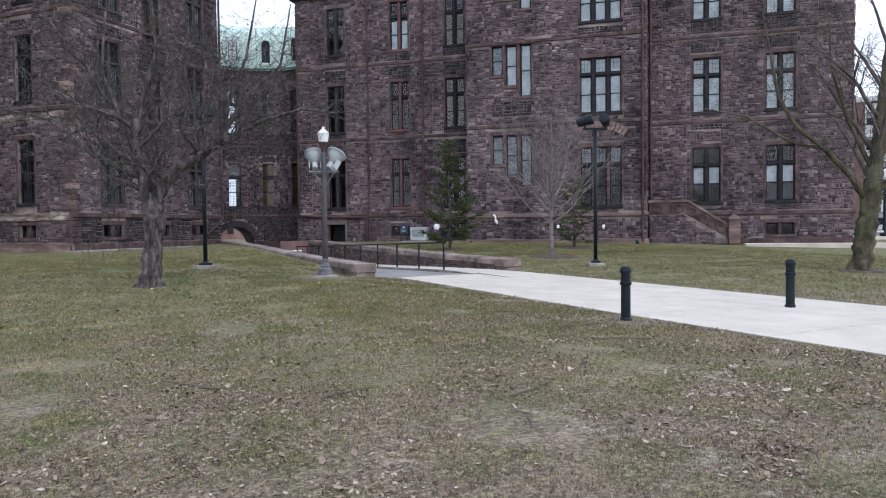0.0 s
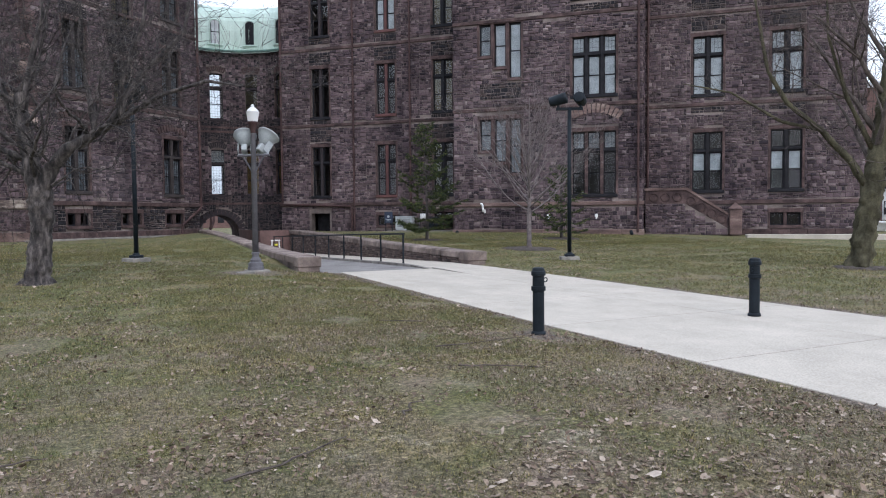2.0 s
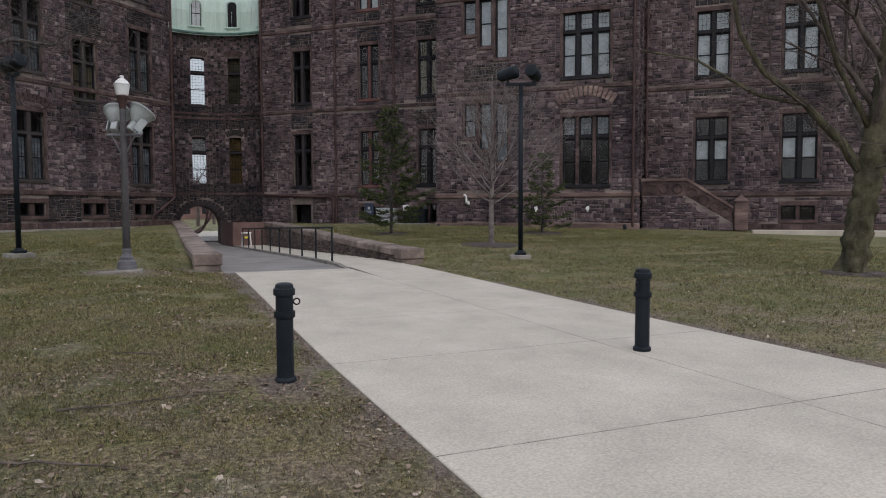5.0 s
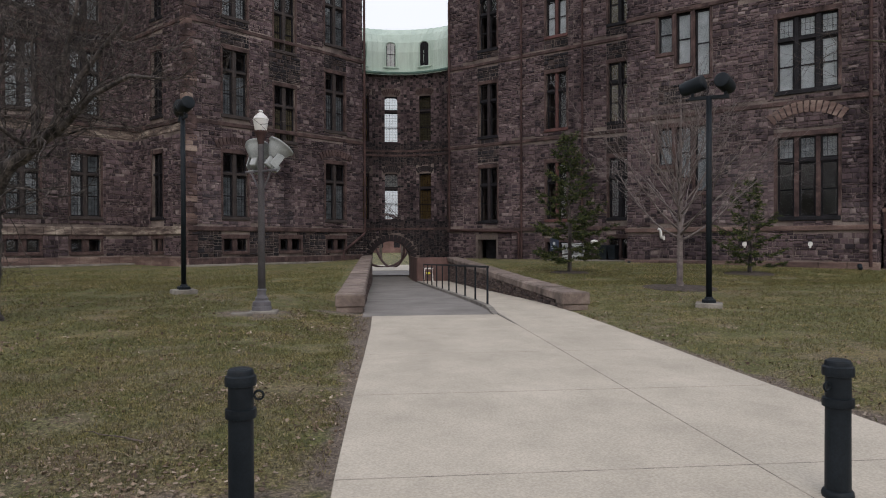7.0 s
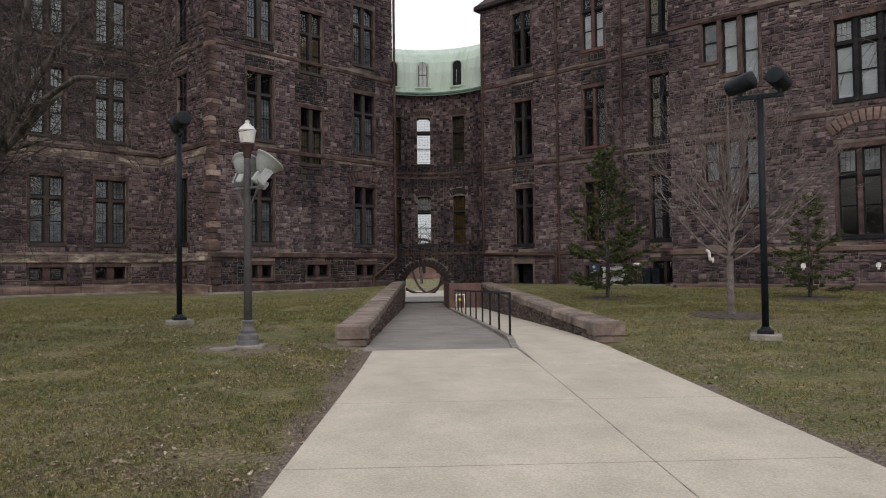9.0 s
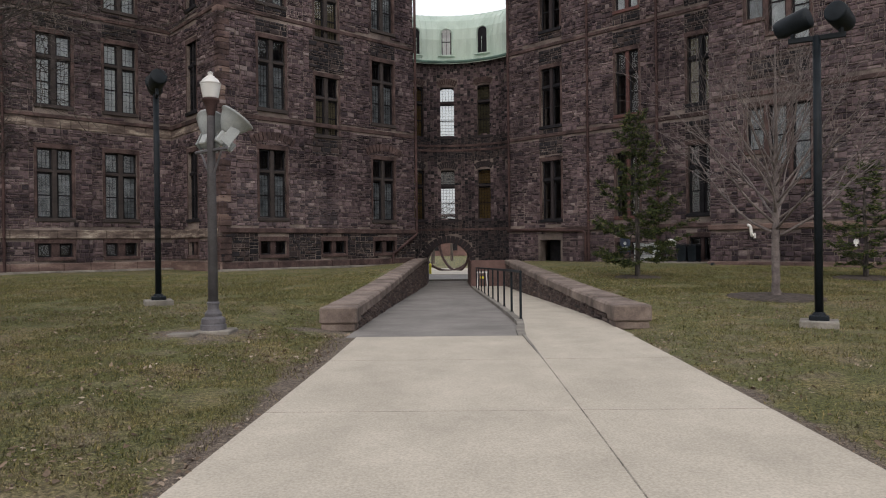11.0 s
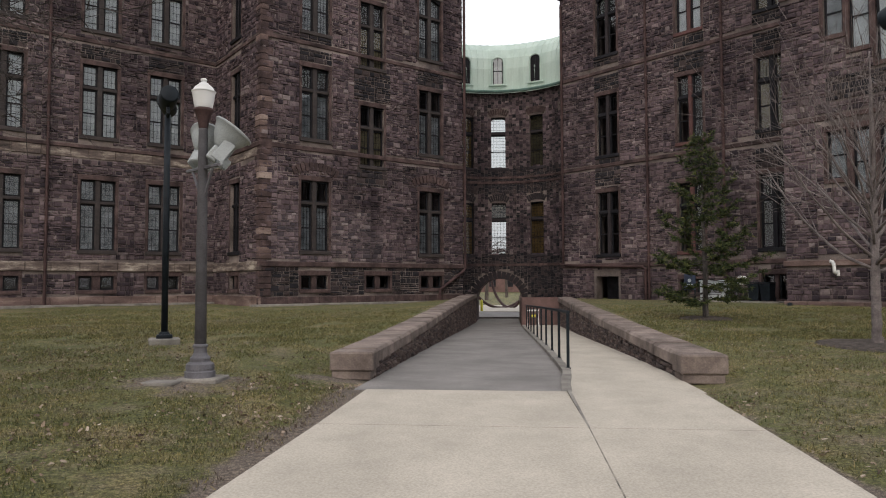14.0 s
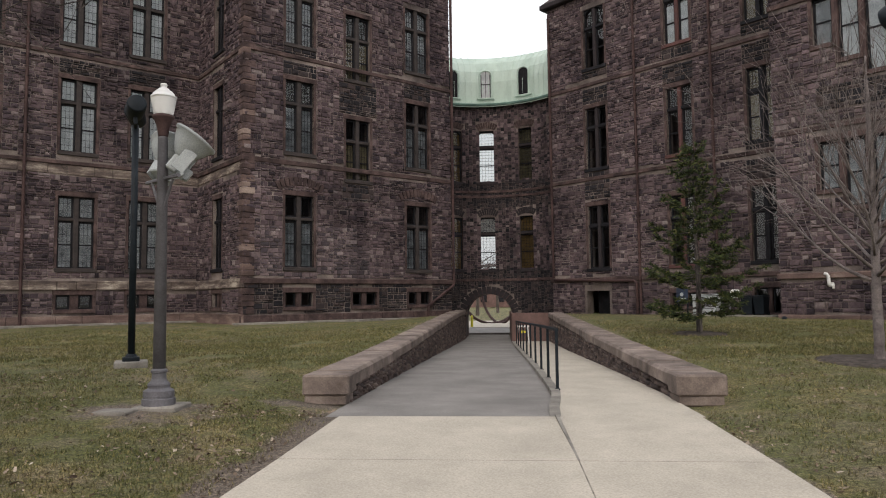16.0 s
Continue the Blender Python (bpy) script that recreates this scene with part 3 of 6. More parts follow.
def window_unit(name, w, h, cols, transom, parent, m, blind=None, arched=False, steps=None, mullion=0.2, lattice=True, trim=SURROUND, bars=3, low_lattice=True, mull=None, sill=None, glass=GLASS):
    """A window in its opening: surround, stone mullions and transom, black sashes, panes with glazing bars, a sill. Origin: middle of the foot, on the wall's face."""
    fw = 0.08
    cw = (w - mullion * (cols - 1)) / cols
    tz = h * transom
    rise = 0.28
    frame_shape = Shape()
    if not arched:
        frame_shape.chamfer(-w / 2 - 0.16, w / 2 + 0.16, -0.03, 0.34, h, h + 0.26, 0.02)
    frame_shape.chamfer(-w / 2 - 0.14, -w / 2, -0.025, 0.34, -0.02, h, 0.015)
    frame_shape.chamfer(w / 2, w / 2 + 0.14, -0.025, 0.34, -0.02, h, 0.015)
    ob = new(name, frame_shape.mesh("surround", SURROUND))
    ob.parent = parent
    ob.matrix_basis = m
    part("window_sill", Shape().chamfer(-w / 2 - 0.12, w / 2 + 0.12, -0.10, 0.36, -0.2, 0.0, 0.02), sill or trim, ob)
    if transom > 0:
        part("transom", Shape().chamfer(-w / 2, w / 2, 0.07, 0.33, tz - 0.08, tz + 0.08, 0.02), trim, ob)
    if arched:
        k = 10
        arc = [(-w / 2, h + 0.01)] + [(-w / 2 + w * i / k, h - rise + rise * math.sin(math.pi * i / k)) for i in range(k + 1)] + [(w / 2, h + 0.01)]
        part("arch_head", Shape().prism(arc, 0.10, 0.32), BLACK_WOOD, ob)
    for c in range(cols):
        a = -w / 2 + c * (cw + mullion)
        b = a + cw
        foot = steps[c] if steps else 0.0
        if c < cols - 1:
            part("mullion", Shape().chamfer(b, b + mullion, 0.06, 0.34, min(foot, steps[c + 1] if steps else 0.0), h, 0.02), mull or trim, ob)
        if foot > 0:
            part("apron", Shape().box(a - (mullion if c else 0), b, 0.0, 0.5, -0.02, foot), DARK_STONE, ob)
        for z0, z1 in ([(foot, h)] if transom <= 0 else [(foot, tz - 0.08), (tz + 0.08, h)]):
            s = Shape()
            s.box(a, a + fw, 0.18, 0.30, z0, z1).box(b - fw, b, 0.18, 0.30, z0, z1).box(a + fw, b - fw, 0.18, 0.30, z0, z0 + fw).box(a + fw, b - fw, 0.18, 0.30, z1 - fw, z1)
            if z1 - z0 > 1.3:
                mid = (z0 + z1) / 2
                s.box(a + fw, b - fw, 0.20, 0.28, mid - 0.03, mid + 0.03)
            if lattice and (low_lattice or z0 > 0.1):
                for i in range(1, bars):
                    x = a + fw + (cw - 2 * fw) * i / bars
                    s.box(x - 0.006, x + 0.006, 0.225, 0.245, z0 + fw, z1 - fw)
                nz = max(2, round((z1 - z0) / (1.1 / bars)))
                for i in range(1, nz):
                    z = z0 + (z1 - z0) * i / nz
                    s.box(a + fw, b - fw, 0.225, 0.245, z - 0.006, z + 0.006)
            part("sash", s, BLACK_WOOD, ob)
            p = part("pane", Shape().add([(a + fw, 0.235, z0 + fw), (b - fw, 0.235, z0 + fw), (b - fw, 0.235, z1 - fw), (a + fw, 0.235, z1 - fw)], [(0, 1, 2, 3)]), glass, ob)
            p.visible_shadow = False
            # a sheet behind the pane carries blinds, sky reflection and room light as colour
            if blind:
                material, low, high = blind
                lo, hi = max(z0 + fw, h * low), min(z1 - fw, h * high)
                if hi - lo > 0.1:
                    part("blind", Shape().box(a + 0.03, b - 0.03, 0.27, 0.285, lo, hi), material, ob, "coloured sheet behind the pane in place of blinds and reflections")
    return ob


def voussoirs(parent, cx, z, radius, a0, a1, count, depth, y, proud, material, name="voussoir"):
    """The wedge stones of an arch, each a part."""
    for i in range(count):
        p0 = a0 + (a1 - a0) * i / count + 0.012
        p1 = a0 + (a1 - a0) * (i + 1) / count - 0.012
        s = Shape()
        pts = [(cx + r * math.cos(a), z + r * math.sin(a)) for r, a in ((radius, p0), (radius + depth, p0), (radius + depth, p1), (radius, p1))]
        s.prism(pts, y - proud, y + 0.3)
        part(name, s, material, parent)


BLOCKS = [Shape().stone(-0.5, 0.5, -0.5, 0.5, 0, 1.0, 0.09, q).mesh("stone_block", STONE_PIECE) for q in (0.0, 0.25, -0.25)]


def facade(parent, x0, x1, z0, z1, y, holes, seed, dark=(), bands=(), extra=(), pieces=None):
    """A stretch of stone wall with its openings, blocks, darker spandrels and string courses."""
    rnd = random.Random(seed)
    w = Shape()
    pierced(w, x0, x1, z0 - 0.6, z1, y, y + 0.6, holes)
    part("wall", w, MORTAR, parent)
    keep = [(a - 0.15, b + 0.15, c - 0.2, d + 0.26) for a, b, c, d in holes] + [(x0 - 1, x1 + 1, b[0], b[1]) for b in bands] + list(dark) + list(extra)
    s = Shape()
    made = []

    def single(x, z, w, h):
        """The blocks of the stretch nearest to the path are pieces of their own."""
        if not pieces or len(made) >= 290 or not (pieces[0] < x and x + w < pieces[1] and pieces[2] < z and z + h < pieces[3]):
            return False
        ob = new("stone_block", rnd.choice(BLOCKS))
        ob.parent = parent
        ob.matrix_basis = Matrix.Translation((x + w / 2, y, z + h / 2)) @ Matrix.Diagonal((w - 0.016, rnd.uniform(0.015, 0.055), h - 0.016, 1))
        made.append(ob)
        return True

    course_stones(s, x0, x1, z0, z1, y, keep, rnd, single=single)
    part("stonework", s, STONE, parent, "coursed rock-faced red-brown sandstone", kind="stuff")
    if dark:
        k = Shape()
        for a, b, c, d in dark:
            course_stones(k, a, b, c, d, y, [(p - 0.15, q + 0.15, r - 0.2, t + 0.26) for p, q, r, t in holes] + [(x0 - 1, x1 + 1, q[0], q[1]) for q in bands], rnd, 1.15, 0.014)
        part("spandrel", k, DARK_STONE, parent, "soot-dark squared sandstone blocks", kind="stuff")
    for b in bands:
        if b[1] - b[0] < 0.35:
            part("string_course", Shape().chamfer(x0 - b[2], x1 + b[2], y - b[2], y + 0.05, b[0], b[1], 0.03), b[3], parent)
            continue
        x = x0 - b[2]
        while x < x1 + b[2]:
            w = rnd.uniform(0.8, 1.6)
            if x1 + b[2] - x - w < 0.6:
                w = x1 + b[2] - x
            p = b[2] - rnd.uniform(0, 0.02)
            part("plinth_stone", Shape().chamfer(x + 0.006, x + w - 0.006, y - p, y + 0.05, b[0], b[1], 0.03), b[3], parent)
            x += w


def rect(c, w, z0, z1):
    return (c - w / 2, c + w / 2, z0, z1)


# the right-hand block, its length running away from the archway
RB = thing("stone_building", pose(0, 0, 0, 0, 0, -43), "four-storey red-brown sandstone hospital block with black windows", "building", "sandstone blocks")
F1, F2, F3 = (3.25, 6.9), (9.12, 12.72), (15.15, 18.75)
B1, B2 = (8.4, 8.62), (14.05, 14.27)
top = 19.6
a_holes, c_holes, b_holes = [], [], []
for c in (-23.3, -18.02, -13.68):
    for f in (F1, F2, F3):
        a_holes.append(rect(c, 1.45, *f))
cellar_door = (-24.2, -22.65, 0.4, 1.95)
a_holes += [cellar_door, (-18.75, -17.3, 1.05, 1.75), (-14.4, -13.0, 0.75, 1.95)]
facade(RB, -26.7, -11.95, 0.35, top, 50.3, a_holes, 11,
       dark=[rect(c, 1.75, 12.98, 14.9) for c in (-23.3, -18.02, -13.68)] + [rect(-23.3, 1.75, 7.3, 8.9), rect(-13.68, 1.75, 7.2, 8.9)],
       bands=[(*B1, 0.07, SURROUND), (*B2, 0.07, SURROUND), (2.48, 2.72, 0.12, SURROUND)])
for f in (F2, F3):
    b_holes.append(rect(-2.92, 2.66, *f))
b_holes.append(rect(-2.92, 2.66, 2.95, 6.85))
stair_lights = [(-9.86, 1.5), (-8.87, 0.75), (-7.88, 0.0)]
for z0, z1 in ((4.4, 7.9), (10.5, 14.0), (16.4, 19.0)):
    b_holes += [rect(x, 0.76, z0 + up, z1) for x, up in stair_lights]
facade(RB, -12.0, 0.0, 0.3, top, 47.4, b_holes, 12,
       dark=[rect(-2.92, 2.9, 14.3, 15.0), rect(-8.87, 2.7, 9.2, 10.2)],
       bands=[(*B1, 0.07, SURROUND), (*B2, 0.07, SURROUND), (2.25, 2.5, 0.12, BAND), (0.3, 0.75, 0.14, BAND)], pieces=(-7.4, -0.1, 2.5, 6.2))
for c in (3.84, 8.36):
    for f in ((3.15, 6.78), (9.15, 12.75), (15.35, 18.9)):
        c_holes.append(rect(c, 1.76, *f))
c_holes.append((7.5, 9.2, 0.93, 1.7))
facade(RB, 0.0, 12.6, 0.3, top, 50.0, c_holes, 13,
       dark=[rect(c, 2.0, 8.0, 8.35) for c in (3.84, 8.36)] + [rect(c, 2.0, 13.1, 15.1) for c in (3.84, 8.36)],
       bands=[(*B1, 0.07, SURROUND), (*B2, 0.07, SURROUND), (2.25, 2.5, 0.12, SURROUND), (0.3, 0.7, 0.12, SURROUND)])
# returns, back and eaves of the block
shell = Shape()
shell.box(-26.7, -26.1, 50.9, 64, -0.3, top)
shell.box(-12.0, -11.4, 48.0, 50.3, -0.3, top)
shell.box(-0.6, 0.0, 48.0, 50.0, -0.3, top)
shell.box(12.0, 12.6, 50.6, 64, -0.3, top)
shell.box(-26.7, 12.6, 64, 64.6, -0.3, top)
part("side_wall", shell, MORTAR, RB)
side = Shape()
rnd_side = random.Random(5)
course_stones(side, -64.0, -50.3, 0.3, top, 0.0, [], rnd_side)
part("side_stonework", side, STONE, RB, kind="stuff", m=pose(-26.7, 0, 0, 0, 0, -90))
side = Shape()
course_stones(side, 47.4, 50.3, 0.3, top, 0.0, [], rnd_side)
part("side_stonework", side, STONE, RB, kind="stuff", m=pose(0.0, 0, 0, 0, 0, 90))
side = Shape()
course_stones(side, -50.3, -47.4, 0.3, top, 0.0, [], rnd_side)
part("side_stonework", side, STONE, RB, kind="stuff", m=pose(-12.0, 0, 0, 0, 0, -90))
side = Shape()
course_stones(side, 50.0, 64.0, 0.3, top, 0.0, [], rnd_side)
part("side_stonework", side, STONE, RB, kind="stuff", m=pose(12.6, 0, 0, 0, 0, 90))
floors = Shape()
for z in (2.2, 8.1, 13.9, 19.3):
    floors.box(-26.1, 12.0, 50.95, 63.9, z, z + 0.2)
floors.box(-26.1, 12.0, 54.5, 54.7, 0.3, 19.3)
for z in (2.2, 8.1, 13.9, 19.3):
    floors.box(-11.4, -0.6, 48.05, 50.94, z, z + 0.2)
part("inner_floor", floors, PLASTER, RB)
roof = Shape()
for x0, x1, y0 in ((-26.7, -12.0, 50.3), (-12.0, 0.0, 47.4), (0.0, 12.6, 50.0)):
    roof.chamfer(x0 - 0.35, x1 + 0.35, y0 - 0.4, y0 + 0.6, top, top + 0.35, 0.06)
    roof.add([(x0 - 0.3, y0 - 0.3, top + 0.35), (x1 + 0.3, y0 - 0.3, top + 0.35), (x1 + 0.3, 64.6, top + 0.35), (x0 - 0.3, 64.6, top + 0.35),
              (x0 + 2, y0 + 6, top + 5.5), (x1 - 2, y0 + 6, top + 5.5)], [(0, 1, 5, 4), (1, 2, 5), (2, 3, 4, 5), (3, 0, 4), (3, 2, 1, 0)])
part("roof", roof, DARK_STONE, RB, "dark slate roof with a stone eaves course")

P_A = Matrix.Translation
for c, trim in ((-23.3, SURROUND), (-18.02, RED_TRIM), (-13.68, SURROUND)):
    for k, f in enumerate((F1, F2, F3)):
        window_unit("window", 1.45, f[1] - f[0], 2, 0.68, RB, P_A((c, 50.3, f[0])), trim=BLACK_WOOD, mull=RED_TRIM if trim is RED_TRIM else (DARK_STONE if c < -20 else BLACK_WOOD), sill=trim if trim is RED_TRIM else BLACK_WOOD, mullion=0.2, low_lattice=False,
                    blind={(-23.3, 0): None, (-13.68, 1): (DULL_BLIND, 0.0, 1.0), (-18.02, 2): (PALE_BACKING, 0.0, 0.6), (-13.68, 2): (DULL_BLIND, 0.0, 0.7)}.get((c, k)), arched=(k == 2 and c == -23.3))
for k, f in enumerate(((2.95, 6.85), F2, F3)):
    window_unit("window", 2.66, f[1] - f[0], 3, 0.7, RB, P_A((-2.92, 47.4, f[0])), blind=(GREY_BACKING, 0.68, 1.0) if k == 0 else (PALE_BACKING, 0.0, 1.0), mullion=0.2, trim=BLACK_WOOD, mull=SURROUND if k == 0 else None, low_lattice=False)
for z0, z1 in ((4.4, 7.9), (10.5, 14.0), (16.4, 19.0)):
    for x, up in stair_lights:
        window_unit("stair_window", 0.76, z1 - z0 - up, 1, 0, RB, P_A((x, 47.4, z0 + up)), blind=(GREY_BACKING if z0 < 5 else PALE_BACKING, 0.0, 1.0) if x > -9 else (GREY_BACKING, 0, 1.0), trim=SURROUND, lattice=False)
for c in (3.84, 8.36):
    for k, f in enumerate(((3.15, 6.78), (9.15, 12.75), (15.35, 18.9))):
        window_unit("window", 1.76, f[1] - f[0], 2, 0.68, RB, P_A((c, 50.0, f[0])), blind=(PALE_BACKING, 0.35, 0.66) if k == 0 else (PALE_BACKING, 0.0, 1.0), mullion=0.2, trim=BLACK_WOOD, low_lattice=False)
window_unit("cellar_window", 1.45, 0.7, 2, 0, RB, P_A((-18.02, 50.3, 1.05)), lattice=False, mullion=0.3)
window_unit("cellar_window", 1.4, 1.2, 2, 0, RB, P_A((-13.7, 50.3, 0.75)), lattice=False, mullion=0.2)
window_unit("cellar_window", 1.7, 0.77, 2, 0, RB, P_A((8.35, 50.0, 0.93)), lattice=False, mullion=0.2)
# a black panel set inside the doorway stands in for its inner shade
part("cellar_passage", Shape().box(-24.2, -22.65, 51.4, 51.5, 0.3, 2.1), BLACK_WOOD, RB, "black panel standing in for the shade inside a cellar doorway")
voussoirs(RB, -2.92, 5.6, 2.4, radians(52), radians(128), 13, 0.55, 47.4, 0.09, BAND)
for x, y in ((-20.57, 50.3), (-16.13, 50.3), (-12.2, 50.3), (-0.25, 47.4), (0.25, 50.0)):
    pipe = Shape().tube([(x, y - 0.13, 0.55), (x, y - 0.13, top)], 0.075, 8)
    for z in (2.9, 6.0, 9.2, 12.0, 15.0, 18.0):
        pipe.lathe([(0.1, z), (0.1, z + 0.16)], 8, (x, y - 0.13))
    part("drainpipe", pipe, PIPE, RB, "brown iron drainpipe")
part("drainpipe", Shape().tube([(-26.55, 50.15, 19.0), (-26.55, 50.15, 2.75), (-26.4, 50.1, 2.66), (-20.9, 50.1, 2.45), (-20.75, 50.1, 2.35), (-20.75, 50.1, 0.6)], 0.08, 8), PIPE, RB, "long black drainpipe along the wall")

# outside stair with a pierced stone balustrade
stair = thing("outside_stair", pose(0, 0, 0, 0, 0, -43), "stone entrance stair with circle-carved balustrade and newel", "stair")
part("stair_wall", Shape().prism([(0.15, 0.35), (5.0, 0.35), (5.0, 0.75), (2.5, 2.3), (0.15, 2.3)], 48.5, 48.8), MORTAR, stair)
stair_rnd = random.Random(77)
stair_blocks = Shape()
for x0, x1, zt in ((0.15, 2.5, 2.28), (2.5, 3.1, 1.9), (3.1, 3.7, 1.52), (3.7, 4.3, 1.14), (4.3, 4.95, 0.76)):
    course_stones(stair_blocks, x0, x1, 0.36, zt, 48.5, [], stair_rnd)
part("stonework", stair_blocks, STONE, stair, kind="stuff")
steps_shape = Shape()
for i in range(10):
    steps_shape.box(2.5 + 0.27 * i, 2.77 + 0.27 * i, 48.8, 49.95, 0.3, 2.25 - 0.19 * i)
steps_shape.box(0.15, 2.5, 48.8, 49.95, 0.3, 2.25)
part("tread", steps_shape, SURROUND, stair)
bal = Shape().prism([(0.15, 2.3), (2.5, 2.3), (4.95, 0.78), (4.95, 1.55), (2.55, 3.12), (0.15, 3.12)], 48.52, 48.72)
part("balustrade", bal, SURROUND, stair)
cop = Shape().prism([(0.1, 3.12), (2.58, 3.12), (5.0, 1.55), (5.0, 1.68), (2.62, 3.28), (0.1, 3.28)], 48.46, 48.84)
part("handrail_coping", cop, BAND, stair)
for x, z in ((0.65, 2.7), (1.35, 2.7), (2.05, 2.7), (2.85, 2.45), (3.45, 2.06), (4.05, 1.68), (4.6, 1.33)):
    ring = Shape()
    ring.tube([(x + 0.25 * math.cos(a), 48.50, z + 0.25 * math.sin(a)) for a in [2 * math.pi * i / 14 for i in range(15)]], 0.035, 5)
    ring.prism([(x + 0.2 * math.cos(2 * math.pi * i / 12), z + 0.2 * math.sin(2 * math.pi * i / 12)) for i in range(12)], 48.505, 48.53)
    part("roundel", ring, SURROUND, stair)
part("newel", Shape().chamfer(5.05, 5.75, 48.3, 49.0, 0.35, 1.95, 0.04).add([(5.0, 48.25, 1.95), (5.8, 48.25, 1.95), (5.8, 49.05, 1.95), (5.0, 49.05, 1.95), (5.4, 48.65, 2.35)],
     [(3, 2, 1, 0), (0, 1, 4), (1, 2, 4), (2, 3, 4), (3, 0, 4)]), BAND, stair)

# the left-hand block: a tower front and a wing set back
LB = thing("stone_building", pose(0, 0, 0, 0, 0, 43), "red-brown sandstone hospital block with a projecting tower front", "building", "sandstone blocks")
TY, WY, TX0, TX1 = 33.5, 40.0, 29.87, 43.0
G1, G2, G3 = (3.3, 7.0), (9.25, 13.05), (15.0, 18.8)
C1, C2 = (8.55, 8.8), (14.2, 14.42)
ltop = 21.2
t_holes = []
for c, w in ((32.93, 1.62), (40.55, 1.66)):
    for f in (G1, G2, G3):
        t_holes.append(rect(c, w, *f))
for z in ((8.15, 11.5), (13.75, 17.4)):
    t_holes.append(rect(36.47, 1.56, *z))
for c in (32.93, 36.87, 40.6):
    t_holes.append(rect(c, 1.56, 1.28, 2.0))
facade(LB, TX0, TX1, 0.4, ltop, TY, t_holes, 21,
       dark=[rect(32.93, 1.9, 13.35, 14.8), rect(40.55, 1.9, 13.35, 14.2), rect(36.47, 2.4, 11.8, 13.5), rect(36.47, 2.0, 7.0, 7.9)] + [(TX0, TX1, 0.95, 2.45)],
       bands=[(*C1, 0.06, SURROUND), (*C2, 0.06, SURROUND), (2.45, 2.72, 0.12, SURROUND), (0.4, 0.9, 0.14, SURROUND)], pieces=(TX0 + 0.7, TX1, 2.7, 5.6))
w_holes = []
wing_cols = (27.07, 23.73, 19.4, 16.1, 12.0)
for c in wing_cols:
    for f in ((3.35, 7.0), (9.3, 13.05), (14.95, 19.0)):
        w_holes.append(rect(c, 1.68, *f))
    w_holes.append(rect(c, 1.68, 1.28, 2.0))
facade(LB, 8.0, TX0, 0.4, ltop, WY, w_holes, 22, dark=[rect(c, 1.9, 13.35, 14.1) for c in wing_cols],
       bands=[(8.1, 8.6, 0.05, TAN_BAND), (8.6, 8.8, 0.1, SURROUND), (*C2, 0.06, SURROUND), (2.25, 2.72, 0.12, TAN_BAND), (0.4, 0.95, 0.14, BAND)])
# the tower's return towards the wing, facing away from the archway
r_holes = [rect(-36.9, 1.3, *f) for f in (G1, G2, G3)] + [rect(-36.9, 1.3, 1.28, 2.0)]
RET = pose(TX0, 0, 0, 0, 0, -90)


def placed(objects, m):
    for o in objects:
        o.matrix_basis = m @ o.matrix_basis


before = set(LB.children)
facade(LB, -WY, -TY, 0.4, ltop, 0.0, r_holes, 23, bands=[(8.1, 8.55, 0.05, TAN_BAND), (8.55, 8.8, 0.1, SURROUND), (*C2, 0.06, SURROUND), (2.25, 2.72, 0.12, TAN_BAND), (0.4, 0.95, 0.14, BAND)])
for f in (G1, G2, G3):
    window_unit("window", 1.3, f[1] - f[0], 2, 0.68, LB, P_A((-36.9, 0.0, f[0])), mullion=0.16, trim=BLACK_WOOD)
window_unit("cellar_window", 1.3, 0.72, 2, 0, LB, P_A((-36.9, 0, 1.28)), lattice=False, mullion=0.3)
placed([o for o in LB.children if o not in before], RET)
before = set(LB.children)
facade(LB, TY, TY + 14, -0.9, ltop, 0.0, [], 24, bands=[(*C1, 0.06, SURROUND), (*C2, 0.06, SURROUND)])
placed([o for o in LB.children if o not in before], pose(TX1, 0, 0, 0, 0, 90))
rq = random.Random(8)
z = 0.95
while z < ltop - 0.3:
    w1, w2 = (0.6, 0.35) if rq.random() < 0.5 else (0.35, 0.6)
    hq = rq.uniform(0.24, 0.36)
    out = rq.uniform(0.05, 0.075)
    part("quoin", Shape().chamfer(TX0 - out, TX0 + w1, TY - out, TY + w2, z + 0.01, z + hq, 0.025), rq.choice((BAND, SURROUND, SURROUND)), LB)
    z += hq + 0.01
shell = Shape()
shell.box(8.0, 8.6, WY + 0.6, WY + 14, -0.3, ltop)
shell.box(8.0, TX1, WY + 14, WY + 14.6, -0.3, ltop)
part("side_wall", shell, MORTAR, LB)
floors = Shape()
for z in (2.2, 8.1, 13.9, 20.5):
    floors.box(8.6, TX1 - 0.65, WY + 0.65, WY + 13.9, z, z + 0.2)
    floors.box(TX0 + 0.65, TX1 - 0.65, TY + 0.65, WY + 0.64, z, z + 0.2)
floors.box(8.6, TX0 + 0.6, WY + 4.5, WY + 4.7, 0.2, 20.5)
floors.box(TX0 + 0.65, TX1 - 0.65, TY + 4.5, TY + 4.7, 0.2, 20.5)
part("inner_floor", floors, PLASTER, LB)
roof = Shape()
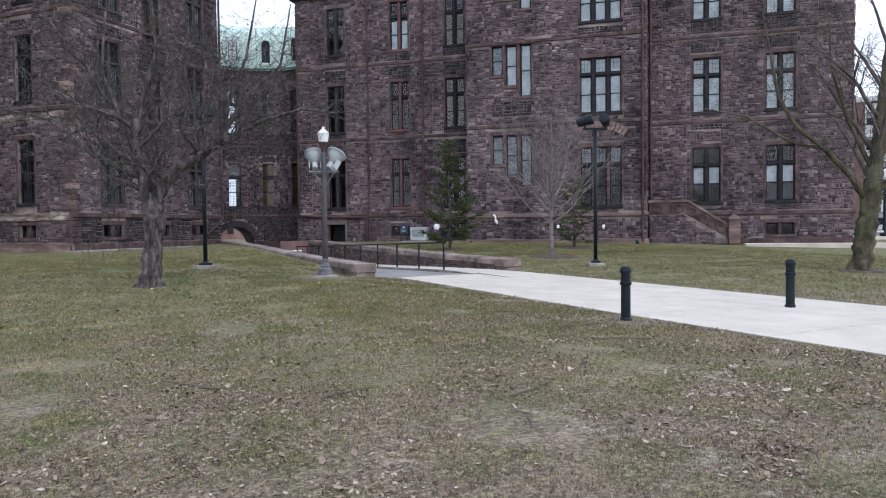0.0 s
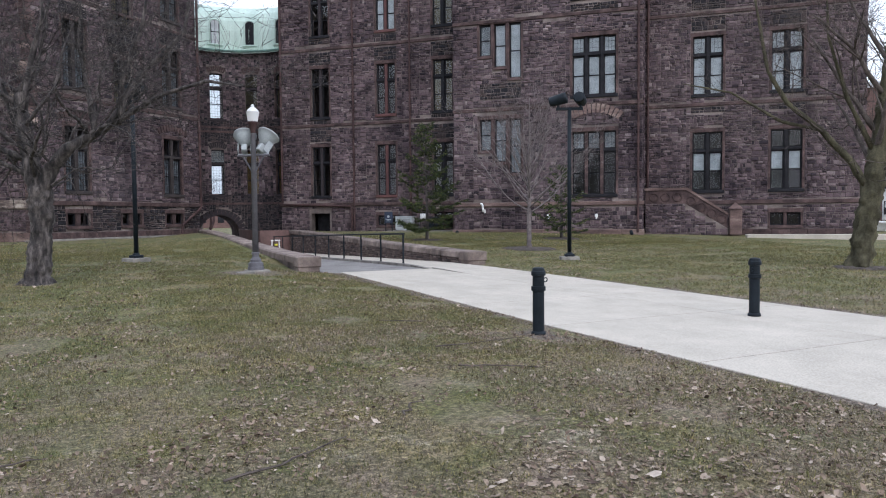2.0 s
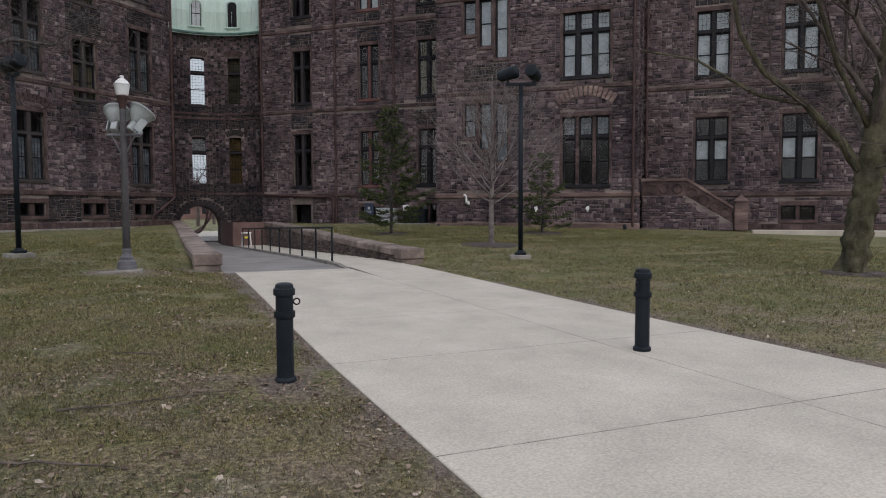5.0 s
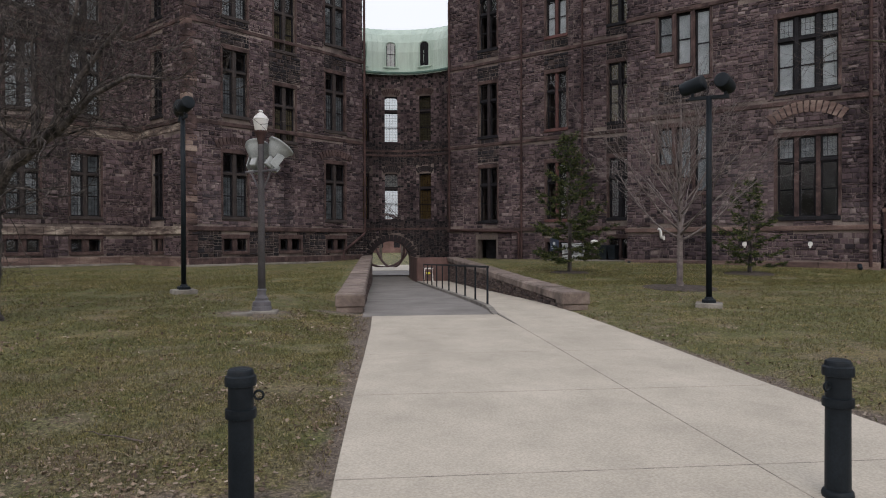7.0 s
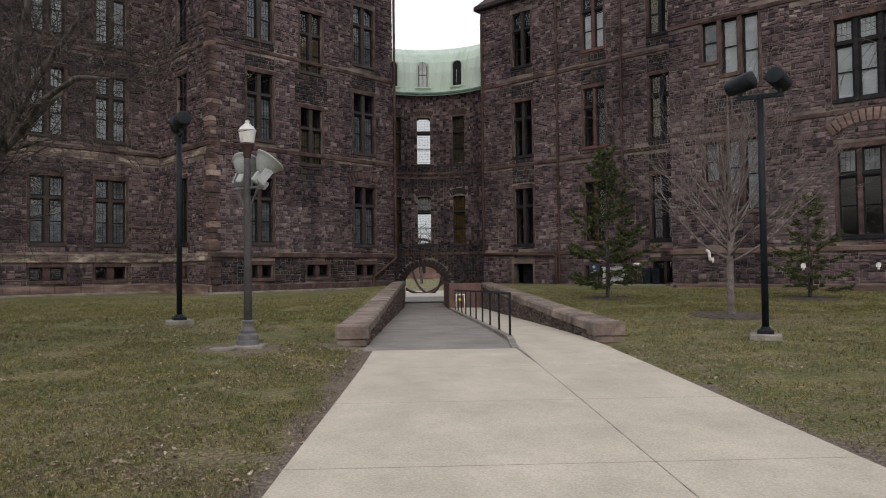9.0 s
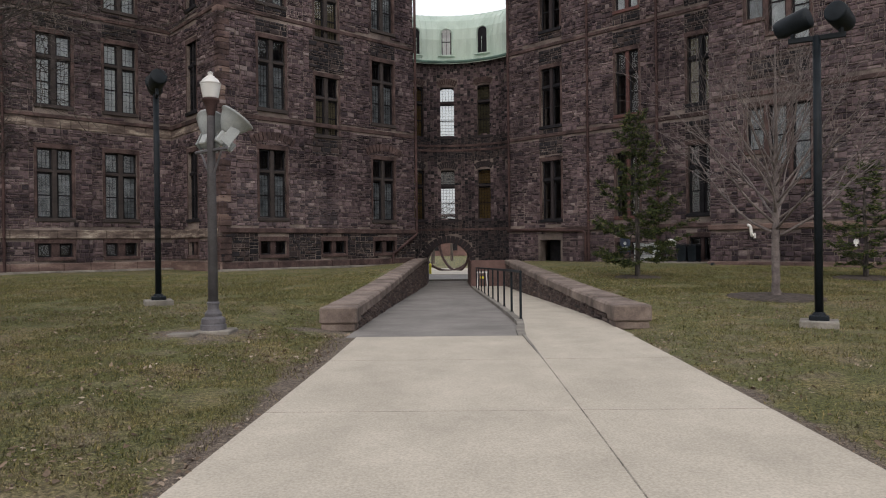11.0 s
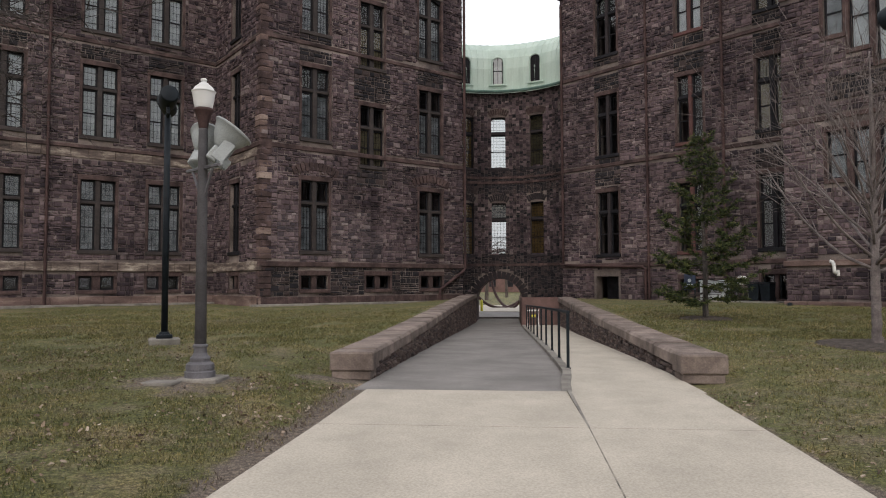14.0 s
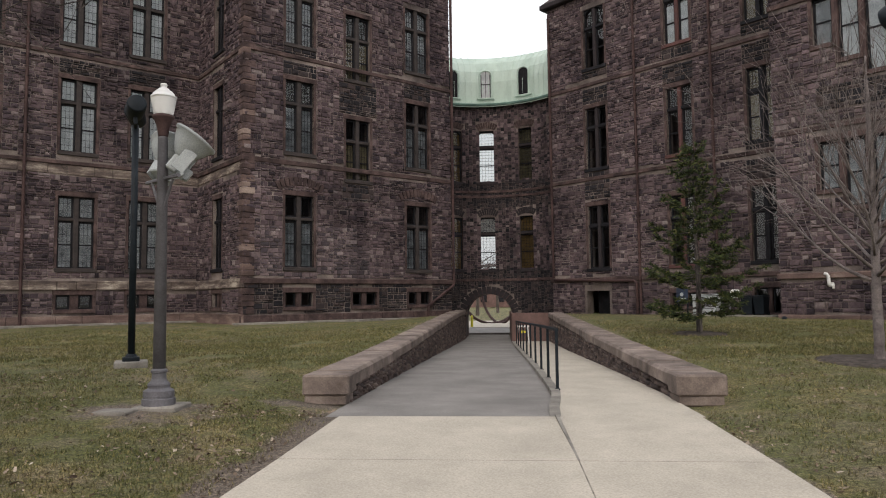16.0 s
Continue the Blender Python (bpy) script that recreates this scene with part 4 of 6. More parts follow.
for x0, x1, y0 in ((8.0, TX0, WY), (TX0, TX1, TY)):
    roof.chamfer(x0 - 0.3, x1 + 0.3, y0 - 0.4, y0 + 0.6, ltop, ltop + 0.35, 0.06)
    roof.add([(x0 - 0.3, y0 - 0.3, ltop + 0.35), (x1 + 0.3, y0 - 0.3, ltop + 0.35), (x1 + 0.3, WY + 14.6, ltop + 0.35), (x0 - 0.3, WY + 14.6, ltop + 0.35),
              (x0 + 2, y0 + 7, ltop + 6), (x1 - 2, y0 + 7, ltop + 6)], [(0, 1, 5, 4), (1, 2, 5), (2, 3, 4, 5), (3, 0, 4), (3, 2, 1, 0)])
part("roof", roof, DARK_STONE, LB, "dark slate roof with a stone eaves course")
for c, w in ((32.93, 1.62), (40.55, 1.66)):
    for k, f in enumerate((G1, G2, G3)):
        window_unit("window", w, f[1] - f[0], 2, 0.68, LB, P_A((c, TY, f[0])), mullion=0.24, trim=MULLION, arched=(k == 2 and c > 40), blind=(GREY_BACKING, 0.0, 0.62) if k < 2 else (GREY_BACKING, 0.0, 1.0))
    voussoirs(LB, c, 4.9, 2.65, radians(62), radians(118), 11, 0.42, TY, 0.085, SURROUND)
for z0, z1 in ((8.15, 11.5), (13.75, 17.4)):
    window_unit("window", 1.56, z1 - z0, 2, 0.64, LB, P_A((36.47, TY, z0)), mullion=0.24, trim=MULLION, blind=(DULL_BLIND, 0.0, 0.6))
for c in (32.93, 36.87, 40.6):
    window_unit("cellar_window", 1.56, 0.72, 2, 0, LB, P_A((c, TY, 1.28)), lattice=False, mullion=0.3, trim=SURROUND)
for c in wing_cols:
    for k, f in enumerate(((3.35, 7.0), (9.3, 13.05), (14.95, 19.0))):
        window_unit("window", 1.68, f[1] - f[0], 2, 0.68, LB, P_A((c, WY, f[0])), mullion=0.24, trim=MULLION, blind=(PALE_BACKING, 0.0, 1.0) if k else (GREY_BACKING, 0.0, 1.0))
    window_unit("cellar_window", 1.68, 0.72, 2, 0, LB, P_A((c, WY, 1.28)), lattice=False, mullion=0.4)
pipe = Shape().tube([(21.35, WY - 0.15, 0.5), (21.35, WY - 0.15, ltop)], 0.075, 8)
part("drainpipe", pipe, PIPE, LB, "brown iron drainpipe")
part("drainpipe", Shape().tube([(TX1 + 0.1, TY - 0.1, ltop), (TX1 + 0.1, TY - 0.1, 2.5), (TX1 - 0.1, TY - 0.15, 2.3), (TX1 - 1.9, TY - 0.2, 1.2), (TX1 - 1.95, TY - 0.2, 0.6)], 0.085, 8), PIPE, LB, "bent brown drainpipe")

# ---- the curved link with its archway ----
CX, CY, CR = 10.75, 53.7, 6.0
link = thing("curved_link", pose(CX, CY, 0), "curved sandstone corridor over an archway with a green copper roof", "building")


def on_arc(a, r=CR):
    """A frame on the inside of the arc: x runs to the right as seen from the path, -y looks to the middle."""
    return Matrix.Translation((r * math.cos(a), r * math.sin(a), 0)) @ pose(0, 0, 0, 0, 0, math.degrees(a) - 90)


ARC_WIN = [radians(a) for a in (138, 112.5, 90, 64.2, 39)]
link_rnd = random.Random(31)
EAVE = 15.05
L1, L2 = (3.55, 7.15), (9.6, 13.2)
arch_half, arch_spring, arch_floor = 1.6, 0.28, -1.3
nseg = 56
a_start, a_end = radians(24), radians(156)
wall_s, stone_s, dark_s, back_s = Shape(), Shape(), Shape(), Shape()
for i in range(nseg):
    a0 = a_start + (a_end - a_start) * i / nseg
    a1 = a_start + (a_end - a_start) * (i + 1) / nseg
    am = (a0 + a1) / 2
    half = CR * (a1 - a0) / 2
    m = on_arc(am)
    solid = [(-1.4, EAVE)]
    for aw in ARC_WIN:
        if abs(am - aw) * CR < 0.6:
            for z0, z1 in (L1, L2):
                solid = [q for p in solid for q in ((p[0], min(p[1], z0)), (max(p[0], z1), p[1])) if q[1] - q[0] > 0.01]
    ax = CR * math.cos(am)
    gap = 0.0
    if abs(ax) < arch_half:
        gap = arch_spring + math.sqrt(arch_half ** 2 - ax ** 2)
        solid = [(max(p[0], gap), p[1]) for p in solid if p[1] > gap]
    for z0, z1 in solid:
        b = Shape().box(-half - 0.002, half + 0.002, 0, 0.55, z0, z1)
        wall_s.add([tuple(m @ Vector(v)) for v in b.v], b.f)
    near_win = min(abs(am - aw) * CR for aw in ARC_WIN)
    z = -1.2
    while z < EAVE - 0.02:
        h = min(link_rnd.choice((0.12, 0.16, 0.2, 0.25)), EAVE - z)
        free = any(z >= p[0] - 0.03 and z + h <= p[1] + 0.15 for p in solid)
        if abs(ax) < arch_half + 0.5:
            free = free and math.hypot(ax, max(0, z - arch_spring)) > arch_half + 0.5
        for z0, z1 in (L1, L2):
            if near_win < 0.85 and z1 - 0.15 < z < z1 + 0.5:
                free = False
        if free:
            k = 1 if (near_win < 0.95 and 7.5 < z < 9.5 or z < 3.3 + 0.5 * noise.noise((am * 5, z, 0)) or 7.7 < z < 9.5) and link_rnd.random() < 0.95 or link_rnd.random() < 0.25 else 0
            b = Shape()
            cut = link_rnd.uniform(-0.5, 0.5) * half
            pieces = ((-half, cut), (cut, half)) if link_rnd.random() < 0.35 else ((-half, half),)
            for p, q in pieces:
                b.stone(p + 0.006, q - 0.006, z + 0.006, z + h - 0.006, 0.0, link_rnd.uniform(0.012, 0.045), 0.02)
            (dark_s if k else stone_s).add([tuple(m @ Vector(v)) for v in b.v], b.f)
        z += h
    mb = on_arc(am, CR + 4.2)
    half_b = (CR + 4.2) * (a1 - a0) / 2
    solid = [(gap, EAVE)] if gap else [(-1.4, EAVE)]
    for aw in ARC_WIN:
        if abs(am - aw) * CR < 0.4:
            for z0, z1 in (L1, L2):
                solid = [q for p in solid for q in ((p[0], min(p[1], z0)), (max(p[0], z1 + 0.8), p[1])) if q[1] - q[0] > 0.01]
    for z0, z1 in solid:
        b = Shape().box(-half_b - 0.01, half_b + 0.01, -0.5, 0.0, z0, z1)
        back_s.add([tuple(mb @ Vector(v)) for v in b.v], b.f)
    for z in (2.5, 8.2, 14.4):
        mi = on_arc(am, CR + 0.56)
        b = Shape().box(-half - 0.25, half + 0.25, 0, 3.1, z, z + 0.2)
        back_s.add([tuple(mi @ Vector(v)) for v in b.v], b.f)
part("wall", wall_s, MORTAR, link)
part("stonework", stone_s, STONE, link, "coursed red-brown sandstone", kind="stuff")
part("spandrel", dark_s, DARK_STONE, link, "soot-dark squared blocks", kind="stuff")
for z0, z1 in ((8.5, 8.66), (8.85, 9.0), (2.75, 2.92)):
    ring = Shape()
    for i in range(nseg + 1):
        a = a_start + (a_end - a_start) * i / nseg
        ring.v += [(r * math.cos(a), r * math.sin(a), z) for r, z in ((CR - 0.07, z0), (CR - 0.07, z1), (CR + 0.03, z1), (CR + 0.03, z0))]
    ring.f = [(4 * i + k, 4 * i + (k + 1) % 4, 4 * i + 4 + (k + 1) % 4, 4 * i + 4 + k) for i in range(nseg) for k in range(4)]
    part("string_course", ring, SURROUND, link)
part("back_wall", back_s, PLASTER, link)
vault = Shape()
for r in (arch_half, arch_half + 0.35):
    line = [(r, arch_floor)] + [(r * math.cos(math.pi * i / 16), arch_spring + r * math.sin(math.pi * i / 16)) for i in range(17)] + [(-r, arch_floor)]
    for x, z in line:
        vault.v += [(x, CR - 0.25, z), (x, CR + 4.2, z)]
k = 2 * 19
for i in range(18):
    a = 2 * i
    vault.f += [(a, a + 2, a + 3, a + 1), (k + a, k + a + 1, k + a + 3, k + a + 2), (a, k + a, k + a + 2, a + 2), (a + 1, a + 3, k + a + 3, k + a + 1)]
vault.f += [(0, 1, k + 1, k), (36, k + 36, k + 37, 37)]
part("vault", vault, SURROUND, link)
voussoirs(link, 0, arch_spring, arch_half + 0.01, 0.0, math.pi, 19, 0.5, CR - 0.16, 0.16, DARK_STONE)
for aw in ARC_WIN:
    for k, (z0, z1) in enumerate((L1, L2)):
        window_unit("window", 1.26, z1 - z0, 1, 0.68, link, on_arc(aw) @ P_A((0, 0.03, z0)), arched=True, trim=DARK_STONE,
                    blind=(WARM_BLIND, 0.0, 1.0) if (aw < radians(70) and k == 0) or aw > radians(110) else ((DULL_BLIND, 0.0, 1.0) if aw < radians(70) else None if k else (GREY_BACKING, 0.7, 1.0)), bars=5, glass=DIM_GLASS)
        mm = on_arc(aw)
        for i in range(9):
            p0 = radians(58) + radians(64) * i / 9 + 0.01
            p1 = radians(58) + radians(64) * (i + 1) / 9 - 0.01
            v = Shape().prism([(r * math.cos(p), z1 - 0.9 + r * math.sin(p)) for r, p in ((1.08, p0), (1.5, p0), (1.5, p1), (1.08, p1))], -0.06, 0.2)
            part("voussoir", v, DARK_STONE if k == 0 else SURROUND, link, m=mm)
# copper roof: a steep curved skirt with standing seams and round-headed windows
prof = [(0.35, EAVE - 0.25), (0.38, EAVE), (0.0, EAVE + 0.06), (0.02, EAVE + 1.6), (-0.12, EAVE + 2.4), (-0.5, EAVE + 3.1), (-1.1, EAVE + 3.65), (-1.9, EAVE + 3.95), (-4.0, EAVE + 4.05)]
skin, gutter = Shape(), Shape()
na = 80
for i in range(na + 1):
    a = a_start + (a_end - a_start) * i / na
    for o, z in prof:
        skin.v.append(((CR - o) * math.cos(a), (CR - o) * math.sin(a), z))
q = len(prof)
skin.f = [(i * q + j, i * q + j + 1, (i + 1) * q + j + 1, (i + 1) * q + j) for i in range(na) for j in range(q - 1)]
part("roof", skin, COPPER, link, "pale green weathered copper roof", smooth=False)
for i in range(0, 34):
    a = a_start + (a_end - a_start) * (i + 0.5) / 34
    part("seam", Shape().tube([((CR - o - 0.015) * math.cos(a), (CR - o - 0.015) * math.sin(a), z) for o, z in prof[2:]], 0.032, 4), COPPER, link)
part("gutter", Shape().tube([((CR - 0.36) * math.cos(a_start + (a_end - a_start) * i / 60), (CR - 0.36) * math.sin(a_start + (a_end - a_start) * i / 60), EAVE - 0.1) for i in range(61)], 0.1, 6),
     varied("dark_copper", [(0.3, (0.08, 0.16, 0.14)), (0.7, (0.14, 0.24, 0.2))], 1.0), link)
for aw in ARC_WIN:
    d = new("roof_window", None)
    d.parent = link
    d.matrix_basis = on_arc(aw, CR) @ P_A((0, -0.02, EAVE + 0.5))
    outline = [(-0.34, 0.0), (0.34, 0.0)] + [(0.34 * math.cos(math.pi * i / 10), 1.55 + 0.34 * math.sin(math.pi * i / 10)) for i in range(11)]
    part("casing", Shape().tube([(x * 1.2, -0.06, z) for x, z in [(-0.34, 0.0)] + list(reversed(outline[2:])) + [(0.34, 0.0)]], 0.06, 5).chamfer(-0.6, 0.6, -0.16, 0.05, -0.14, -0.04, 0.02), COPPER, d)
    bars = Shape().box(-0.34, 0.34, -0.05, -0.03, 0.88, 0.94).box(-0.34, -0.28, -0.05, -0.03, 0, 1.6).box(0.28, 0.34, -0.05, -0.03, 0, 1.6).box(-0.015, 0.015, -0.05, -0.03, 0, 1.85)
    part("window_frame", bars, BLACK_WOOD, d)
    part("pane", Shape().prism(outline, -0.03, -0.02), PALE_BACKING if abs(aw - radians(90)) < 0.1 else BLACK_WOOD, d, "pale pane" if abs(aw - radians(90)) < 0.1 else "dark pane")


# ---- walls beside the ramp ----
def ramp_wall(inner, outer, y0, y1, top_z, foot_z, side, seed):
    """A rubble stone wall under sandstone copings, with a broad end block. side: +1 if its face looks to +x."""
    w = thing("ramp_wall", pose(0, 0, 0), "low rubble sandstone wall with weathered coping blocks and end pier", "wall", "walls of the ramp")
    rnd = random.Random(seed)
    core = Shape()
    ys = [y0 + (y1 - y0) * i / 24 for i in range(25)]
    for y in ys:
        a, b = inner(y) - 0.05 * side, outer(y) + 0.05 * side
        core.v += [(a, y, foot_z(y) - 0.4), (a, y, top_z(y) - 0.22), (b, y, top_z(y) - 0.22), (b, y, foot_z(y) - 0.4)]
    for i in range(24):
        k = 4 * i
        core.f += [(k, k + 1, k + 5, k + 4), (k + 1, k + 2, k + 6, k + 5), (k + 2, k + 3, k + 7, k + 6)]
    core.f += [(0, 3, 2, 1), (96, 97, 98, 99)]
    part("core", core, MORTAR, w)
    # rubble blocks of the face towards the ramp
    blocks = [Shape().stone(-0.5, 0.5, -0.5, 0.5, 0, 1.0, 0.10).mesh("rubble", WALL_STONE), Shape().stone(-0.5, 0.5, -0.5, 0.5, 0, 1.0, 0.16, 0.2).mesh("rubble", WALL_STONE),
              Shape().stone(-0.5, 0.5, -0.5, 0.5, 0, 1.0, 0.13, -0.25).mesh("rubble", WALL_STONE)]
    rest = Shape()
    count = 0
    y = y0
    z_low = min(foot_z(y0), foot_z(y1)) - 0.05
    z = z_low
    while z < top_z(y1) - 0.25:
        h = rnd.choice((0.07, 0.09, 0.12, 0.15))
        y = y0 + rnd.uniform(0, 0.1)
        while y < y1 - 0.1:
            l = rnd.uniform(0.13, 0.42)
            ym = y + l / 2
            if z + h > foot_z(ym) - 0.03 and z + h < top_z(ym) - 0.2 and ym + l / 2 < y1:
                x = inner(ym) - 0.055 * side
                out = rnd.uniform(0.03, 0.075)
                m = Matrix.Translation((x, ym, z + h / 2)) @ pose(0, 0, 0, 0, 0, 90 * side) @ Matrix.Diagonal((l - 0.014, out, h - 0.014, 1))
                if count < 290 and ym < y0 + 17:
                    ob = new("rubble_stone", rnd.choice(blocks))
                    ob.parent = w
                    ob.matrix_basis = m
                    count += 1
                else:
                    b = Shape().stone(-0.5, 0.5, -0.5, 0.5, 0, 1.0, 0.12)
                    rest.add([tuple(m @ Vector(v)) for v in b.v], b.f)
            y += l
        z += h
    part("rubble", rest, varied("wall_rubble_far", [(0.0, (0.055, 0.042, 0.042)), (0.35, (0.095, 0.068, 0.062)), (0.7, (0.14, 0.10, 0.088)), (1.0, (0.22, 0.17, 0.15))], 2.0, 0.9, 24.0, 0.7, "island"), w, kind="stuff")
    # copings
    y = y0 + 0.55
    while y < y1:
        l = min(rnd.uniform(1.1, 1.9), y1 - y)
        c = Shape()
        e = 0.012
        a0, b0, a1, b1 = inner(y) + 0.035 * side, outer(y) - 0.04 * side, inner(y + l) + 0.035 * side, outer(y + l) - 0.04 * side
        t0, t1 = top_z(y), top_z(y + l)
        lift = rnd.uniform(-0.012, 0.012)
        c.add([(a0, y + e, t0 - 0.24 + lift), (b0, y + e, t0 - 0.24 + lift), (b1, y + l - e, t1 - 0.24 + lift), (a1, y + l - e, t1 - 0.24 + lift),
               (a0, y + e, t0 - 0.05 + lift), (b0, y + e, t0 - 0.05 + lift), (b1, y + l - e, t1 - 0.05 + lift), (a1, y + l - e, t1 - 0.05 + lift),
               (a0 - 0.05 * side, y + e + 0.02, t0 + lift), (b0 + 0.05 * side, y + e + 0.02, t0 + lift), (b1 + 0.05 * side, y + l - e - 0.02, t1 + lift), (a1 - 0.05 * side, y + l - e - 0.02, t1 + lift)],
              [(0, 1, 2, 3), (4, 5, 1, 0), (5, 6, 2, 1), (6, 7, 3, 2), (7, 4, 0, 3), (8, 9, 5, 4), (9, 10, 6, 5), (10, 11, 7, 6), (11, 8, 4, 7), (11, 10, 9, 8)])
        part("coping", c, COPING, w)
        y += l
    # end pier: a broad cap block on two courses
    xa, xb = sorted((inner(y0), outer(y0)))
    t = top_z(y0)
    part("pier_cap", Shape().chamfer(xa - 0.05, xb + 0.05, y0 - 0.12, y0 + 0.54, t - 0.34, t + 0.0, 0.03), COPING, w, "large sandstone end block")
    part("pier_stone", Shape().chamfer(xa - 0.02, xb + 0.0, y0 - 0.09, y0 + 0.5, t - 0.50, t - 0.34, 0.02), COPING, w)
    part("pier_stone", Shape().chamfer(xa + 0.1, xb - 0.0, y0 - 0.04, y0 + 0.5, t - 0.95, t - 0.51, 0.02), COPING, w)
    return w


def cap_left(y):
    return 0.37 + 0.47 * smooth((y - 22) / 32)


def cap_right(y):
    return 0.37 + 0.43 * smooth((y - 22) / 30)


ramp_wall(left_in, lambda y: left_in(y) - 0.68, 23.3, 58.0, cap_left, ramp_z, 1, 41)
ramp_wall(right_in, lambda y: right_in(y) + 0.68, 23.2, 49.8, cap_right, walk_z, -1, 42)

# brown hoarding closing the end of the footway
board = thing("hoarding", pose(0, 0, 0), "brown painted plywood hoarding closing the footway", "hoarding")
part("panel", Shape().chamfer(12.15, 14.45, 50.0, 50.06, -0.9, 0.78, 0.01), BROWN_BOARD, board)
part("post", Shape().box(12.2, 12.3, 50.06, 50.16, -0.95, 0.7), BROWN_BOARD, board)
part("post", Shape().box(14.25, 14.35, 50.06, 50.16, -0.95, 0.7), BROWN_BOARD, board)
part("panel", Shape().chamfer(12.1, 12.16, 50.07, 58.6, -0.95, 0.75, 0.01), BROWN_BOARD, board)

# yellow-topped trestle in front of it
tre = thing("trestle", pose(12.65, 47.5, walk_z(47.5)), "white folding trestle with a yellow sign plate", "barrier")
for x in (-0.28, 0.28):
    for y in (-0.2, 0.2):
        part("leg", Shape().tube([(x, y, 0), (x * 0.8, y * 0.15, 0.85)], 0.025, 6), WHITE, tre)
part("top_bar", Shape().chamfer(-0.3, 0.3, -0.05, 0.05, 0.8, 0.88, 0.01), WHITE, tre)
part("plate", Shape().chamfer(-0.12, 0.12, -0.1, -0.06, 0.5, 0.62, 0.01), YELLOW, tre, "yellow plate")

# ---- handrail ----
rail = thing("handrail", pose(0, 0, 0), "black steel tube handrail on square posts along the kerb", "railing")
post_ys = [24.9 + 2.36 * i for i in range(10)]
for y in post_ys:
    x, z = kerb_x(y) + 0.08, walk_z(y)
    part("post", Shape().chamfer(x - 0.028, x + 0.028, y - 0.028, y + 0.028, z - 0.05, z + 1.08, 0.006), BLACK_METAL, rail)
    part("base_plate", Shape().chamfer(x - 0.05, x + 0.05, y - 0.05, y + 0.05, z - 0.01, z + 0.025, 0.004), BLACK_METAL, rail)
rail_pts = [(kerb_x(y) + 0.08, y, walk_z(y) + 1.1) for y in [24.8] + post_ys + [46.3]]
part("rail_tube", Shape().tube(rail_pts, 0.034, 8), BLACK_METAL, rail)


# ---- bollards ----
def bollard(x, y):
    b = thing("bollard", pose(x, y, -0.058), "black cast-iron bollard with ringed collar and domed cap", "bollard", "bollards of the footpath")
    part("base", Shape().lathe([(0.100, 0), (0.104, 0.02), (0.098, 0.045), (0.085, 0.055)], 20), BLACK_METAL, b, smooth=True)
    part("shaft", Shape().lathe([(0.083, 0.04), (0.081, 0.62), (0.1, 0.626), (0.102, 0.655), (0.1, 0.684), (0.083, 0.688), (0.081, 0.84)], 40), BLACK_METAL, b)
    part("cap", Shape().lathe([(0.081, 0.832), (0.101, 0.838), (0.103, 0.865), (0.101, 0.898), (0.088, 0.908), (0.084, 0.93), (0.078, 0.942), (0.06, 0.951), (0.03, 0.956), (0.001, 0.957)], 40), BLACK_METAL, b)
    eye = [(0.117 + 0.03 * math.cos(i * math.pi / 5), 0, 0.77 + 0.03 * math.sin(i * math.pi / 5)) for i in range(11)]
    part("ring", Shape().tube(eye, 0.008, 5).tube([(0.078, 0, 0.77), (0.09, 0, 0.77)], 0.012, 5), BLACK_METAL, b)
    return b


bol = bollard(8.33, 9.46)
copy_thing(bol, pose(12.38, 9.27, -0.05, 0, 0, 200))


